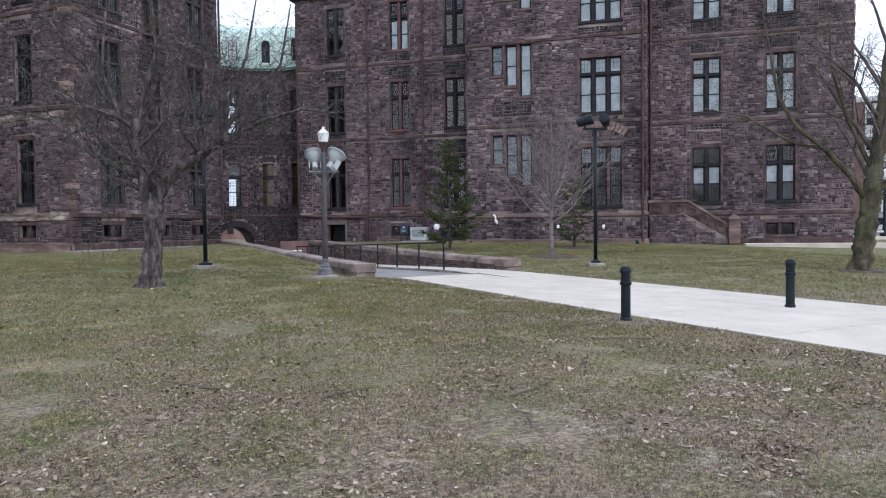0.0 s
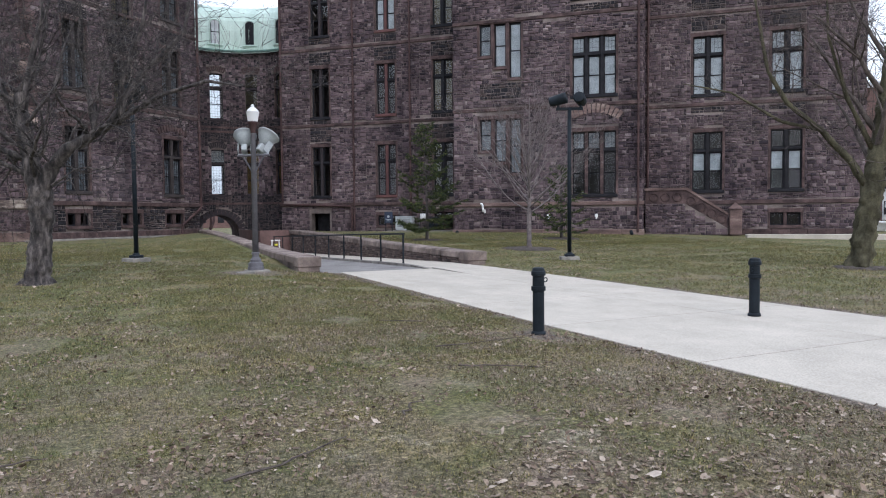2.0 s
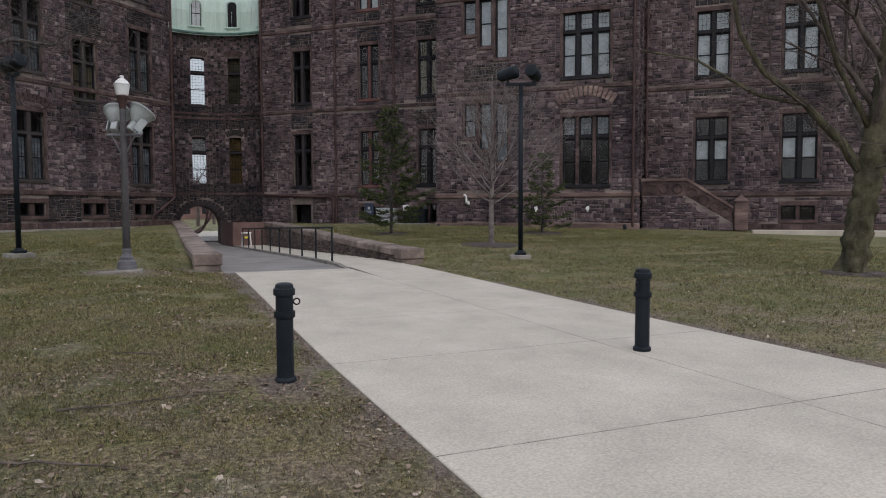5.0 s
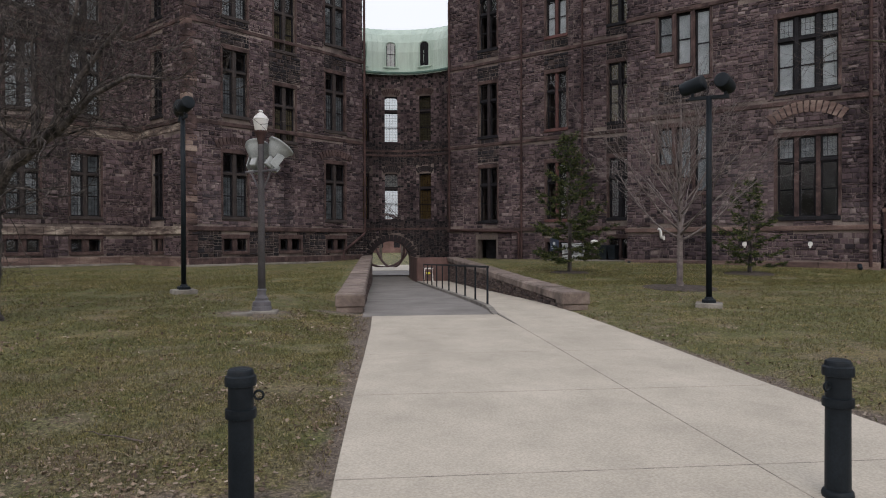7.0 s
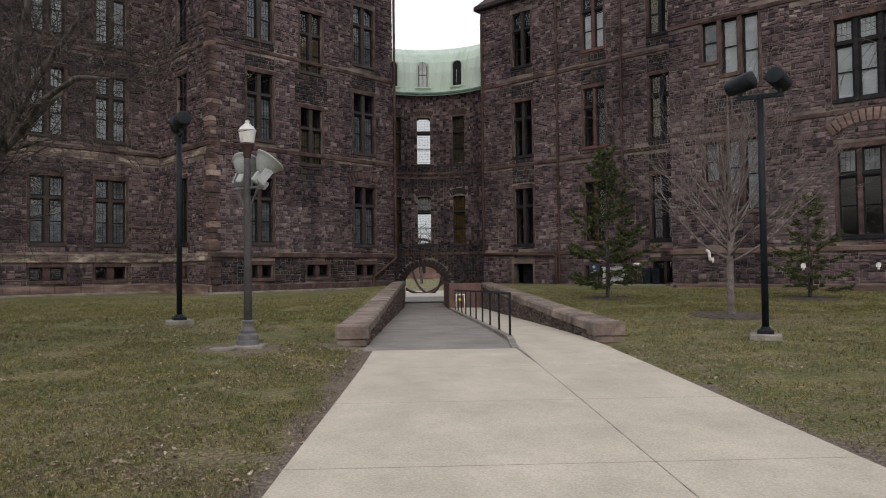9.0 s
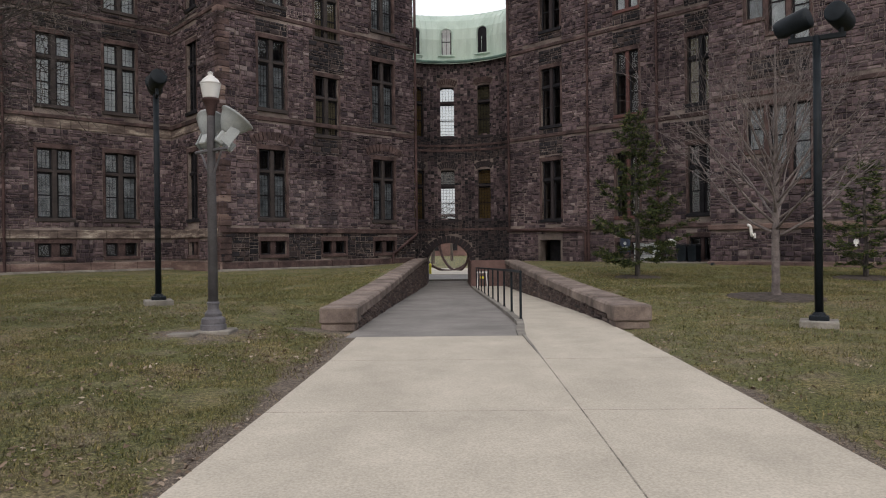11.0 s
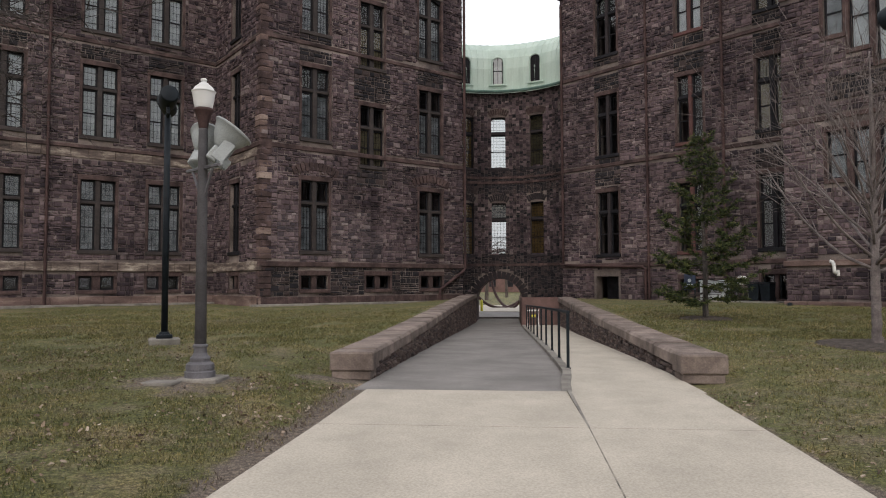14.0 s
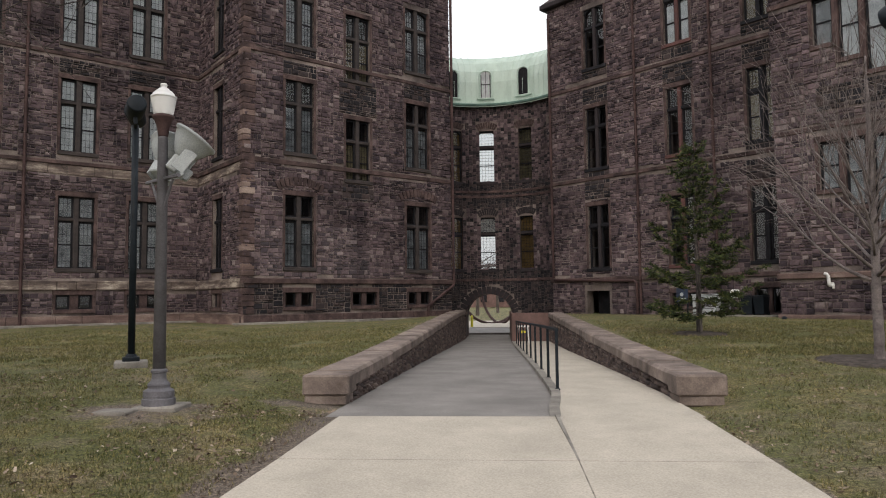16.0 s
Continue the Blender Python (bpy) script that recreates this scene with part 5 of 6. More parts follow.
# ---- lamps ----
def lamp_post(x, y):
    z = lawn_z(x, y)
    p = thing("lamp_post", pose(x, y, z, 0, 0, 0), "grey cast lamp post with acorn globe and two cone floodlights", "street lamp")
    part("footing", Shape().chamfer(-0.28, 0.36, -0.26, 0.3, -0.12, 0.05, 0.02), KERB, p)
    part("footing_slab", Shape().chamfer(-0.62, -0.14, -0.66, -0.3, -0.1, 0.045, 0.015), KERB, p)
    part("base", Shape().lathe([(0.23, 0.05), (0.23, 0.14), (0.21, 0.15), (0.21, 0.17), (0.215, 0.18), (0.21, 0.25), (0.18, 0.27), (0.15, 0.29), (0.15, 0.32), (0.155, 0.33), (0.15, 0.35), (0.12, 0.38), (0.10, 0.42), (0.098, 0.5), (0.115, 0.51), (0.115, 0.54), (0.09, 0.56)], 24), GREY_METAL, p)
    part("pole", Shape().lathe([(0.09, 0.56), (0.07, 3.9), (0.074, 3.91), (0.066, 3.95), (0.062, 3.97)], 14), GREY_METAL, p, smooth=True)
    part("globe_holder", Shape().lathe([(0.062, 3.9), (0.075, 3.98), (0.09, 4.08), (0.13, 4.19), (0.155, 4.22), (0.155, 4.25), (0.14, 4.26)], 18), PIPE, p, smooth=True)
    part("globe", Shape().lathe([(0.125, 4.25), (0.14, 4.28), (0.155, 4.36), (0.175, 4.48), (0.178, 4.50), (0.178, 4.515), (0.188, 4.52), (0.188, 4.535), (0.165, 4.55), (0.15, 4.585), (0.135, 4.595), (0.135, 4.605), (0.095, 4.635), (0.08, 4.64), (0.075, 4.66), (0.042, 4.675), (0.04, 4.69), (0.052, 4.71), (0.045, 4.735), (0.001, 4.75)], 20), GLOBE, p, "white ribbed acorn globe", smooth=True)
    bar = Vector((0.79, -0.61, 0))
    part("brace", Shape().tube([bar * -0.05 + Vector((0, 0, 2.85)), bar * -0.33 + Vector((0, 0, 3.3))], 0.022, 6).tube([bar * 0.05 + Vector((0, 0, 2.85)), bar * 0.33 + Vector((0, 0, 3.3))], 0.022, 6)
         .tube([bar * -0.5 + Vector((0, 0, 3.31)), bar * 0.5 + Vector((0, 0, 3.31))], 0.03, 6), GREY_METAL, p)
    for k, aim in ((-0.36, Vector((0.15, 0.55, 0.8))), (0.36, Vector((0.55, 0.25, 0.8)))):
        seat = bar * k * 0.85 + Vector((0.07, 0.21, 3.7))
        m = Matrix.Translation(seat) @ aim.normalized().to_track_quat("Z", "Y").to_matrix().to_4x4() @ Matrix.Scale(0.96, 4)
        f = part("floodlight", Shape().lathe([(0.06, -0.10), (0.10, -0.09), (0.13, -0.06), (0.20, 0.03), (0.27, 0.14), (0.32, 0.25), (0.345, 0.26), (0.345, 0.295), (0.32, 0.30)], 22), PALE_METAL, p, "pale grey cone floodlight", m=m, smooth=True)
        part("lens", Shape().lathe([(0.325, 0.29), (0.24, 0.315), (0.12, 0.33), (0.01, 0.335)], 22), PALE_METAL, f, smooth=True)
        part("ballast_box", Shape().chamfer(-0.08, 0.08, -0.10, 0.08, -0.34, -0.09, 0.02), PALE_METAL, f)
        part("side_box", Shape().chamfer(-0.07, 0.07, -0.30, -0.10, -0.34, -0.16, 0.02), PALE_METAL, f)
        part("yoke", Shape().chamfer(-0.2, -0.17, -0.2, 0.0, -0.3, 0.06, 0.006).chamfer(0.17, 0.2, -0.2, 0.0, -0.3, 0.06, 0.006).chamfer(-0.2, 0.2, -0.22, -0.17, -0.34, -0.28, 0.006), PALE_METAL, f)
        part("arm", Shape().tube([bar * k + Vector((0, 0, 3.3)), bar * k * 0.9 + Vector((0.06, 0.2, 3.34)), seat - aim.normalized() * 0.3], 0.035, 6), PALE_METAL, p)
    return p


lamp_post(6.62, 21.5)


def twin_flood(x, y, turn, heads, top=5.3):
    z = lawn_z(x, y)
    p = thing("floodlight_post", pose(x, y, z, 0, 0, turn), "tall black post with two black drum floodlights", "street lamp", "black floodlight posts")
    part("footing", Shape().chamfer(-0.33, 0.33, -0.33, 0.33, -0.12, 0.13, 0.02), KERB, p)
    part("base", Shape().chamfer(-0.17, 0.17, -0.17, 0.17, 0.12, 0.22, 0.02).lathe([(0.13, 0.22), (0.09, 0.28)], 12), BLACK_METAL, p)
    part("pole", Shape().lathe([(0.075, 0.2), (0.07, top)], 14), BLACK_METAL, p, smooth=True)
    part("crossbar", Shape().chamfer(-0.48, 0.48, -0.035, 0.035, top - 0.08, top + 0.02, 0.01), BLACK_METAL, p)
    for x2, yaw in heads:
        part("bracket", Shape().tube([(x2, 0, top), (x2, 0, top + 0.16)], 0.045, 8), BLACK_METAL, p)
        part("floodlight", Shape().lathe([(0.12, -0.36), (0.17, -0.34), (0.2, -0.25), (0.215, 0.0), (0.225, 0.28), (0.215, 0.34), (0.19, 0.35)], 16), BLACK_METAL, p, "black drum floodlight",
             m=pose(x2, 0, top + 0.29, 0, 0, yaw) @ pose(0, 0, 0, 78, 0, 0) @ Matrix.Scale(0.9, 4), smooth=True)
    return p


twin_flood(17.88, 22.05, -28, ((-0.4, 70), (0.4, -20)), 5.46)
twin_flood(3.63, 26.2, -62, ((-0.3, 80), (0.3, 95)), 5.24)


# ---- trees ----
def branch(s, rnd, p, d, length, r, depth, opt):
    """A tapering, crooked limb with its side shoots."""
    n = max(3, int(length / opt["seg"]))
    pts, rad = [p.copy()], [r]
    spots = []
    end_r = r * opt["taper"]
    for i in range(n):
        jit = Vector((rnd.gauss(0, 1), rnd.gauss(0, 1), rnd.gauss(0, 1))) * opt["crook"]
        d = (d + jit + Vector((0, 0, opt["up"]))).normalized()
        p = p + d * (length / n)
        pts.append(p.copy())
        t = (i + 1) / n
        rad.append(r + (end_r - r) * t)
        spots.append((p.copy(), d.copy(), rad[-1], t))
    s.tube(pts, rad, 7 if r > 0.06 else (5 if r > 0.02 else 3), caps=r > 0.02)
    if depth <= 0:
        return
    kids = opt["kids"][len(opt["kids"]) - depth]
    for _ in range(kids):
        q, e, rr, t = rnd.choice(spots[len(spots) // 4:])
        side = Vector((rnd.gauss(0, 1), rnd.gauss(0, 1), rnd.gauss(0, 0.6))).normalized()
        side = (side - e * side.dot(e)).normalized()
        a = radians(rnd.uniform(*opt["angle"]))
        branch(s, rnd, q, e * math.cos(a) + side * math.sin(a), length * rnd.uniform(0.45, 0.75), max(opt.get("thin", 0.0045), min(rr * 0.5, r * 0.45)), depth - 1, opt)


def bare_tree(x, y, label, trunk, limbs, opt, seed, bark, name="tree", arching=(), twig_bark=None):
    """A leafless tree. limbs: start, direction, length, radius; arching: long limbs given by their own line."""
    rnd = random.Random(seed)
    z = lawn_z(x, y)
    t = thing(name, pose(x, y, z), label, "tree")
    s = Shape()
    fine_pts, fine_r = [], []
    for (p0, r0), (p1, r1) in zip(trunk, trunk[1:]):
        for i in range(10):
            fine_pts.append(Vector(p0).lerp(Vector(p1), i / 10))
            fine_r.append(r0 + (r1 - r0) * i / 10)
    fine_pts.append(Vector(trunk[-1][0]))
    fine_r.append(trunk[-1][1])
    s.tube(fine_pts, fine_r, 32, lump=0.42)
    part("trunk", s, bark, t, smooth=True)
    c = Shape()
    for p, d, length, r in limbs:
        branch(c, rnd, Vector(p), Vector(d).normalized(), length, r, len(opt["kids"]), opt)
    for line, r in arching:
        pts = [Vector(p) for p in line]
        n = len(pts)
        big = Shape().tube([pts[k // 4].lerp(pts[min(k // 4 + 1, n - 1)], (k % 4) / 4) for k in range(4 * n - 3)], [r * (1 - 0.8 * k / (4 * n - 4)) for k in range(4 * n - 3)], 10, lump=0.4)
        part("limb", big, bark, t, smooth=True)
        for i in range(1, n):
            for _ in range(4):
                f = rnd.random()
                q = pts[i - 1].lerp(pts[i], f)
                e = (pts[i] - pts[i - 1]).normalized()
                side = Vector((rnd.gauss(0, 1), rnd.gauss(0, 1), rnd.gauss(0.3, 0.6))).normalized()
                branch(c, rnd, q, (e * 0.6 + side).normalized(), opt["twig"] * rnd.uniform(0.6, 1.1), r * 0.2 * (1 - 0.6 * i / n), len(opt["kids"]) - 1, opt)
    part("crown", c, twig_bark or bark, t, "bare crown of many fine twigs", smooth=True)
    return t


RIGHT0 = Vector((0.893, -0.449, 0))
DEEP0 = Vector((0.449, 0.893, 0))


def off(r, d, z):
    return tuple(RIGHT0 * r + DEEP0 * d + Vector((0, 0, z)))


bare_tree(1.4, 19.8, "old bare crab apple with a leaning trunk and dense twigs",
          [(off(-0.1, 0, -0.15), 0.46), (off(-0.06, 0, 0.08), 0.30), (off(-0.02, 0, 0.5), 0.235), (off(0.05, 0, 1.1), 0.22), (off(0.1, 0, 1.6), 0.235), (off(0.08, 0, 2.05), 0.25), (off(-0.06, 0, 2.5), 0.2), (off(-0.2, 0.05, 3.1), 0.175), (off(-0.32, 0.05, 3.7), 0.15), (off(-0.36, 0, 4.4), 0.09)],
          [(off(-0.3, 0, 2.9), off(-1.0, 0.2, 0.3), 2.6, 0.06), (off(-0.3, 0, 3.2), off(-0.8, -0.5, 0.4), 2.7, 0.06), (off(-0.3, 0, 3.5), off(-0.6, 0.7, 0.5), 2.8, 0.06), (off(-0.34, 0, 4.0), off(-0.9, 0.1, 0.9), 3.0, 0.06),
           (off(-0.36, 0, 4.1), off(-0.5, -0.2, 1), 3.0, 0.055), (off(-0.36, 0, 4.2), off(0.5, 0.2, 1), 3.0, 0.055), (off(-0.36, 0, 4.3), off(-0.2, 0.4, 1), 3.0, 0.055), (off(-0.36, 0, 4.4), off(-0.7, 0, 0.8), 3.0, 0.05),
           (off(0.0, 0, 2.4), off(0.2, -0.9, 0.6), 2.6, 0.06), (off(-0.1, 0, 2.6), off(0.2, 0.9, 0.7), 2.7, 0.06), (off(-0.3, 0, 3.6), off(0.8, -0.3, 0.6), 2.8, 0.05), (off(1.2, 0, 3.4), off(0.3, -0.8, 0.8), 2.4, 0.05), (off(1.7, 0, 3.7), off(0.4, 0.8, 0.7), 2.5, 0.05)],
          dict(seg=0.2, taper=0.3, crook=0.2, up=0.02, kids=(6, 5, 3), angle=(25, 80), twig=2.2, thin=0.007), 3, DARK_BARK,
          arching=[([off(0.05, 0, 1.95), off(0.32, -0.05, 2.6), off(0.8, -0.1, 3.1), off(1.35, 0.0, 3.42), off(1.9, 0.1, 3.75), off(2.35, 0.1, 4.05)], 0.2),
                   ([off(1.9, 0.1, 3.75), off(2.05, 0, 4.7), off(2.6, -0.1, 5.9), off(2.9, 0, 7.6)], 0.08), ([off(2.2, 0.1, 3.95), off(3.1, -0.2, 4.3), off(4.1, -0.3, 4.55), off(5.0, -0.4, 4.4)], 0.07),
                   ([off(1.4, 0, 3.45), off(1.15, 0.2, 4.4), off(0.85, 0.4, 5.6), off(0.9, 0.5, 6.8)], 0.07), ([off(1.7, 0, 3.6), off(2.4, 0.2, 4.8), off(3.4, 0.3, 5.8), off(3.7, 0.3, 7.4)], 0.08),
                   ([off(-0.3, 0, 3.4), off(-0.75, 0, 4.5), off(-1.2, 0, 5.6), off(-1.1, 0.1, 7.2)], 0.1), ([off(-0.15, 0, 2.9), off(-0.7, 0, 3.05), off(-1.5, 0, 3.5), off(-2.6, 0.0, 4.4), off(-3.8, 0.0, 4.7)], 0.1),
                   ([off(-0.3, 0, 3.9), off(-0.15, 0.1, 5.0), off(0.2, 0.1, 6.2), off(0.1, 0.1, 7.6)], 0.09), ([off(-0.1, 0, 2.5), off(-0.6, -0.2, 2.75), off(-1.15, -0.2, 2.95)], 0.09)])
bare_tree(22.6, 14.3, "large bare maple with mossy trunk and long arching limbs",
          [(off(-0.05, 0, -0.2), 0.42), (off(-0.03, 0, 0.12), 0.34), (off(0.05, 0, 0.8), 0.30), (off(0.2, 0, 1.8), 0.29), (off(0.3, 0, 2.5), 0.31), (off(0.4, 0, 3.3), 0.24), (off(0.55, 0, 4.6), 0.18), (off(0.75, 0, 6.2), 0.15), (off(0.95, 0.1, 8.2), 0.07)],
          [(off(0.3, 0, 2.9), off(0.2, 0.9, 0.8), 3.4, 0.1), (off(0.35, 0, 3.4), off(-0.2, -0.8, 0.9), 3.2, 0.09), (off(0.4, 0, 3.9), off(-0.7, 0.1, 0.9), 3.4, 0.09), (off(0.5, 0, 4.6), off(0.7, 0.3, 0.8), 3.2, 0.09),
           (off(0.55, 0, 5.0), off(-0.8, -0.2, 0.8), 3.2, 0.08), (off(0.6, 0, 5.4), off(0.3, 0.6, 1), 3.2, 0.07), (off(0.7, 0, 5.9), off(-0.6, 0.4, 0.9), 3.0, 0.07), (off(0.75, 0, 6.3), off(0.7, -0.4, 0.9), 3.0, 0.06), (off(0.85, 0, 7.2), off(-0.4, 0, 1), 3.0, 0.06)],
          dict(seg=0.3, taper=0.3, crook=0.08, up=0.02, kids=(6, 5, 4), angle=(25, 65), twig=2.2), 9, MOSS_BARK, twig_bark=BARK,
          arching=[([off(0.1, 0, 2.4), off(-0.35, 0, 3.1), off(-1.2, 0, 4.0), off(-2.2, 0, 4.8), off(-2.75, 0, 5.7), off(-3.0, 0, 7.0), off(-3.3, 0, 8.6)], 0.12),
                   ([off(0.4, 0, 2.6), off(1.1, 0, 3.1), off(2.2, 0, 3.6), off(3.6, 0, 4.3), off(5.0, 0, 5.4)], 0.13), ([off(0.35, 0, 3.2), off(1.1, 0.2, 4.6), off(1.9, 0.3, 6.2), off(2.5, 0.4, 8.0)], 0.10),
                   ([off(0.3, 0, 3.4), off(-0.6, -0.2, 4.9), off(-1.2, -0.3, 6.6), off(-1.3, -0.3, 8.4)], 0.08), ([off(-1.2, 0, 4.0), off(-2.2, 0.3, 4.3), off(-3.6, 0.5, 5.2), off(-5.0, 0.6, 5.5)], 0.06)])
bare_tree(19.5, 27.3, "young bare maple with pale upswept twigs",
          [((0, 0, -0.1), 0.16), ((0, 0, 0.25), 0.1), ((0, 0, 1.5), 0.09), ((0.02, 0, 2.6), 0.075), ((0.03, 0, 4.2), 0.05), ((0.03, 0, 6.6), 0.018)],
          [((0, 0, 1.6 + 0.085 * i), (math.cos(i * 2.4), math.sin(i * 2.4), 0.42 + 0.055 * i), 3.7 - 0.06 * i, 0.042 - 0.0008 * i) for i in range(30)],
          dict(seg=0.3, taper=0.35, crook=0.06, up=0.025, kids=(6, 3), angle=(18, 40), twig=1.0, thin=0.008), 13, PALE_BARK)


def mulch_ring(x, y, r, seed):
    rnd = random.Random(seed)
    s = Shape()
    n = 22
    zc = lawn_z(x, y)
    s.v.append((0, 0, 0.08))
    for f, h in ((0.5, 0.07), (0.85, 0.05), (1.0, -0.03)):
        for i in range(n):
            a = 2 * math.pi * i / n
            q = r * f * rnd.uniform(0.92, 1.08)
            px, py = q * math.cos(a), q * math.sin(a)
            s.v.append((px, py, lawn_z(x + px, y + py) - zc + h * rnd.uniform(0.7, 1.2)))
    s.f += [(0, 1 + i, 1 + (i + 1) % n) for i in range(n)]
    for k in range(2):
        s.f += [(1 + k * n + i, 1 + (k + 1) * n + i, 1 + (k + 1) * n + (i + 1) % n, 1 + k * n + (i + 1) % n) for i in range(n)]
    tagged(part("mulch_bed", s, MULCH, m=pose(x, y, zc), smooth=True), "ring of dark bark mulch round a tree", "mulch bed", kind="structure")


mulch_ring(19.5, 27.3, 1.3, 1)
mulch_ring(17.75, 34.4, 0.9, 2)
mulch_ring(25.2, 33.0, 1.1, 3)
mulch_ring(22.6, 14.3, 0.8, 4)


def evergreen(x, y, h, spread, label, seed, whorls, needles):
    """A thin young conifer: ragged whorls of upturned boughs, each with side sprays of short needles, and gaps between."""
    rnd = random.Random(seed)
    z = lawn_z(x, y)
    t = thing("evergreen_tree", pose(x, y, z), label, "tree", "young evergreens")
    part("trunk", Shape().tube([(0, 0, -0.1), (0.02, 0, h * 0.3), (-0.03, 0.02, h * 0.6), (0.0, 0, h)], [0.1, 0.075, 0.05, 0.01], 8), DARK_BARK, t)
    limbs, leaf = Shape(), Shape()

    def spray(p, d, length):
        """One twig clad in needles."""
        limbs.tube([p, p + d * length], [0.008, 0.003], 3, caps=False)
        for _ in range(int(needles * length) + 4):
            c = p + d * length * (0.15 + 0.9 * rnd.random())
            e = (d * 0.7 + Vector((rnd.gauss(0, 1), rnd.gauss(0, 1), rnd.gauss(0.2, 0.8)))).normalized()
            w = e.orthogonal().normalized() * rnd.uniform(0.012, 0.028)
            l = e * rnd.uniform(0.08, 0.17)
            leaf.add([tuple(c - w), tuple(c + w), tuple(c + l + w * 0.3), tuple(c + l - w * 0.3)], [(0, 1, 2, 3)])

    for k in range(whorls):
        f = (k + 0.5) / whorls
        zz = h * (0.09 + 0.9 * f)
        width = spread * (0.12 + 0.98 * (1 - f) ** 0.85) * (0.8 if f < 0.12 else 1.0)
        for j in range(rnd.choice((3, 4, 5, 5))):
            a = k * 1.9 + j * 1.4 + rnd.uniform(-0.5, 0.5)
            reach = width * rnd.choice((0.4, 0.65, 0.85, 1.0, 1.15))
            rise = (-0.1 + 0.55 * f) * reach + rnd.uniform(-0.1, 0.1)
            out = Vector((math.cos(a), math.sin(a), 0))
            p0 = Vector((0, 0, zz + rnd.uniform(-0.12, 0.12)))
            p1 = p0 + out * reach * 0.5 + Vector((0, 0, rise * 0.3 - 0.06 * reach))
            p2 = p0 + out * reach + Vector((0, 0, rise + 0.1 * reach))
            limbs.tube([p0, p1, p2], [0.022, 0.014, 0.005], 4, caps=False)
            n = max(3, int(reach * 7))
            for i in range(n):
                u = 0.3 + 0.7 * (i + rnd.random()) / n
                q = p0.lerp(p1, u * 2) if u < 0.5 else p1.lerp(p2, u * 2 - 1)
                side = out.cross(Vector((0, 0, 1))) * rnd.choice((-1, 1))
                d = (out * 0.8 + side * rnd.uniform(0.3, 1.1) + Vector((0, 0, rnd.uniform(-0.25, 0.35)))).normalized()
                spray(q, d, rnd.uniform(0.18, 0.5) * (1.25 - 0.6 * u) * min(1.0, 0.5 + reach))
            spray(p2, (p2 - p1).normalized(), 0.2)
    part("branchwork", limbs, DARK_BARK, t, kind="stuff")
    part("crown", leaf, NEEDLES, t, "ragged sprays of dark olive needles")
    return t


evergreen(17.75, 34.4, 5.9, 1.8, "ragged young spruce with dark olive needles and gaps", 17, 20, 95)
evergreen(25.2, 33.0, 3.9, 1.5, "small loose brownish evergreen beside the building", 18, 11, 70)

# ---- beyond the archway ----
hoop = thing("hoop_sculpture", pose(10.6, 84, -1.05), "pair of large rusty steel hoops standing on a pavement", "sculpture")
for r, tx, rz, ox in ((3.0, 0, 12, 0.0), (3.0, 8, -58, 0.9)):
    pts = [(r * math.sin(2 * math.pi * i / 48), 0, r - r * math.cos(2 * math.pi * i / 48)) for i in range(49)]
    part("hoop", Shape().tube(pts, 0.14, 8, caps=False), PIPE, hoop, m=pose(ox, 0, 0.05, tx, 0, rz))
tagged(part("pavement_far", Shape().box(-40, 70, 74, 92, -1.2, -0.98), CONCRETE), "pale concrete forecourt beyond the archway", "pavement", kind="structure")
tagged(part("road_far", Shape().box(-40, 70, 64.5, 73.9, -1.2, -1.01), ASPHALT), "grey asphalt drive beyond the archway", "road", kind="structure")


# ---- service corner beside the spruce ----
def on_block(s, d, z, turn=0):
    """A place given along and before the right-hand block."""
    return pose(0, 0, 0, 0, 0, -43) @ pose(s, d, z, 0, 0, turn)


tagged(part("concrete_pad", Shape().chamfer(-17.5, -12.7, 48.0, 50.15, 0.3, 0.66, 0.02), KERB, m=pose(0, 0, 0, 0, 0, -43)), "flat pale concrete pad against the building", "pavement", kind="structure")
sign = thing("notice_board", on_block(-17.1, 48.3, 0.45), "dark blue notice board on two posts", "sign")
part("board", Shape().chamfer(-0.3, 0.3, -0.03, 0.03, 0.75, 1.55, 0.015), varied("dark_blue_paint", [(0.3, (0.012, 0.02, 0.045)), (0.7, (0.02, 0.035, 0.07))], 2.0, 0.5), sign)
part("emblem", Shape().prism([(0.09 * math.cos(i * math.pi / 6), 1.22 + 0.09 * math.sin(i * math.pi / 6)) for i in range(12)], -0.045, -0.03), PALE_METAL, sign)
part("text_bar", Shape().box(-0.2, 0.2, -0.04, -0.03, 1.0, 1.04), PALE_METAL, sign)
part("text_bar", Shape().box(-0.16, 0.16, -0.04, -0.03, 0.9, 0.93), PALE_METAL, sign)
for x in (-0.24, 0.24):
    part("post", Shape().chamfer(x - 0.03, x + 0.03, 0.03, 0.09, -0.2, 1.55, 0.006), BLACK_METAL, sign)
unit = thing("utility_cabinet", on_block(-16.1, 48.9, 0.66, 6), "pale grey metal utility cabinet on a concrete pad", "cabinet")
part("body", Shape().chamfer(-0.6, 0.6, -0.4, 0.4, 0.05, 0.95, 0.03), PALE_METAL, unit)
part("lid", Shape().chamfer(-0.64, 0.64, -0.44, 0.44, 0.95, 1.02, 0.02), PALE_METAL, unit)
part("plinth", Shape().box(-0.55, 0.55, -0.35, 0.35, 0.0, 0.05), KERB, unit)
for i in range(6):
    part("louvre", Shape().chamfer(-0.45, 0.45, -0.425, -0.40, 0.3 + 0.09 * i, 0.34 + 0.09 * i, 0.006), GREY_METAL, unit)
tank = thing("gas_meter", on_block(-14.85, 49.2, 0.66), "white gas meter drum on bent pipes", "meter")
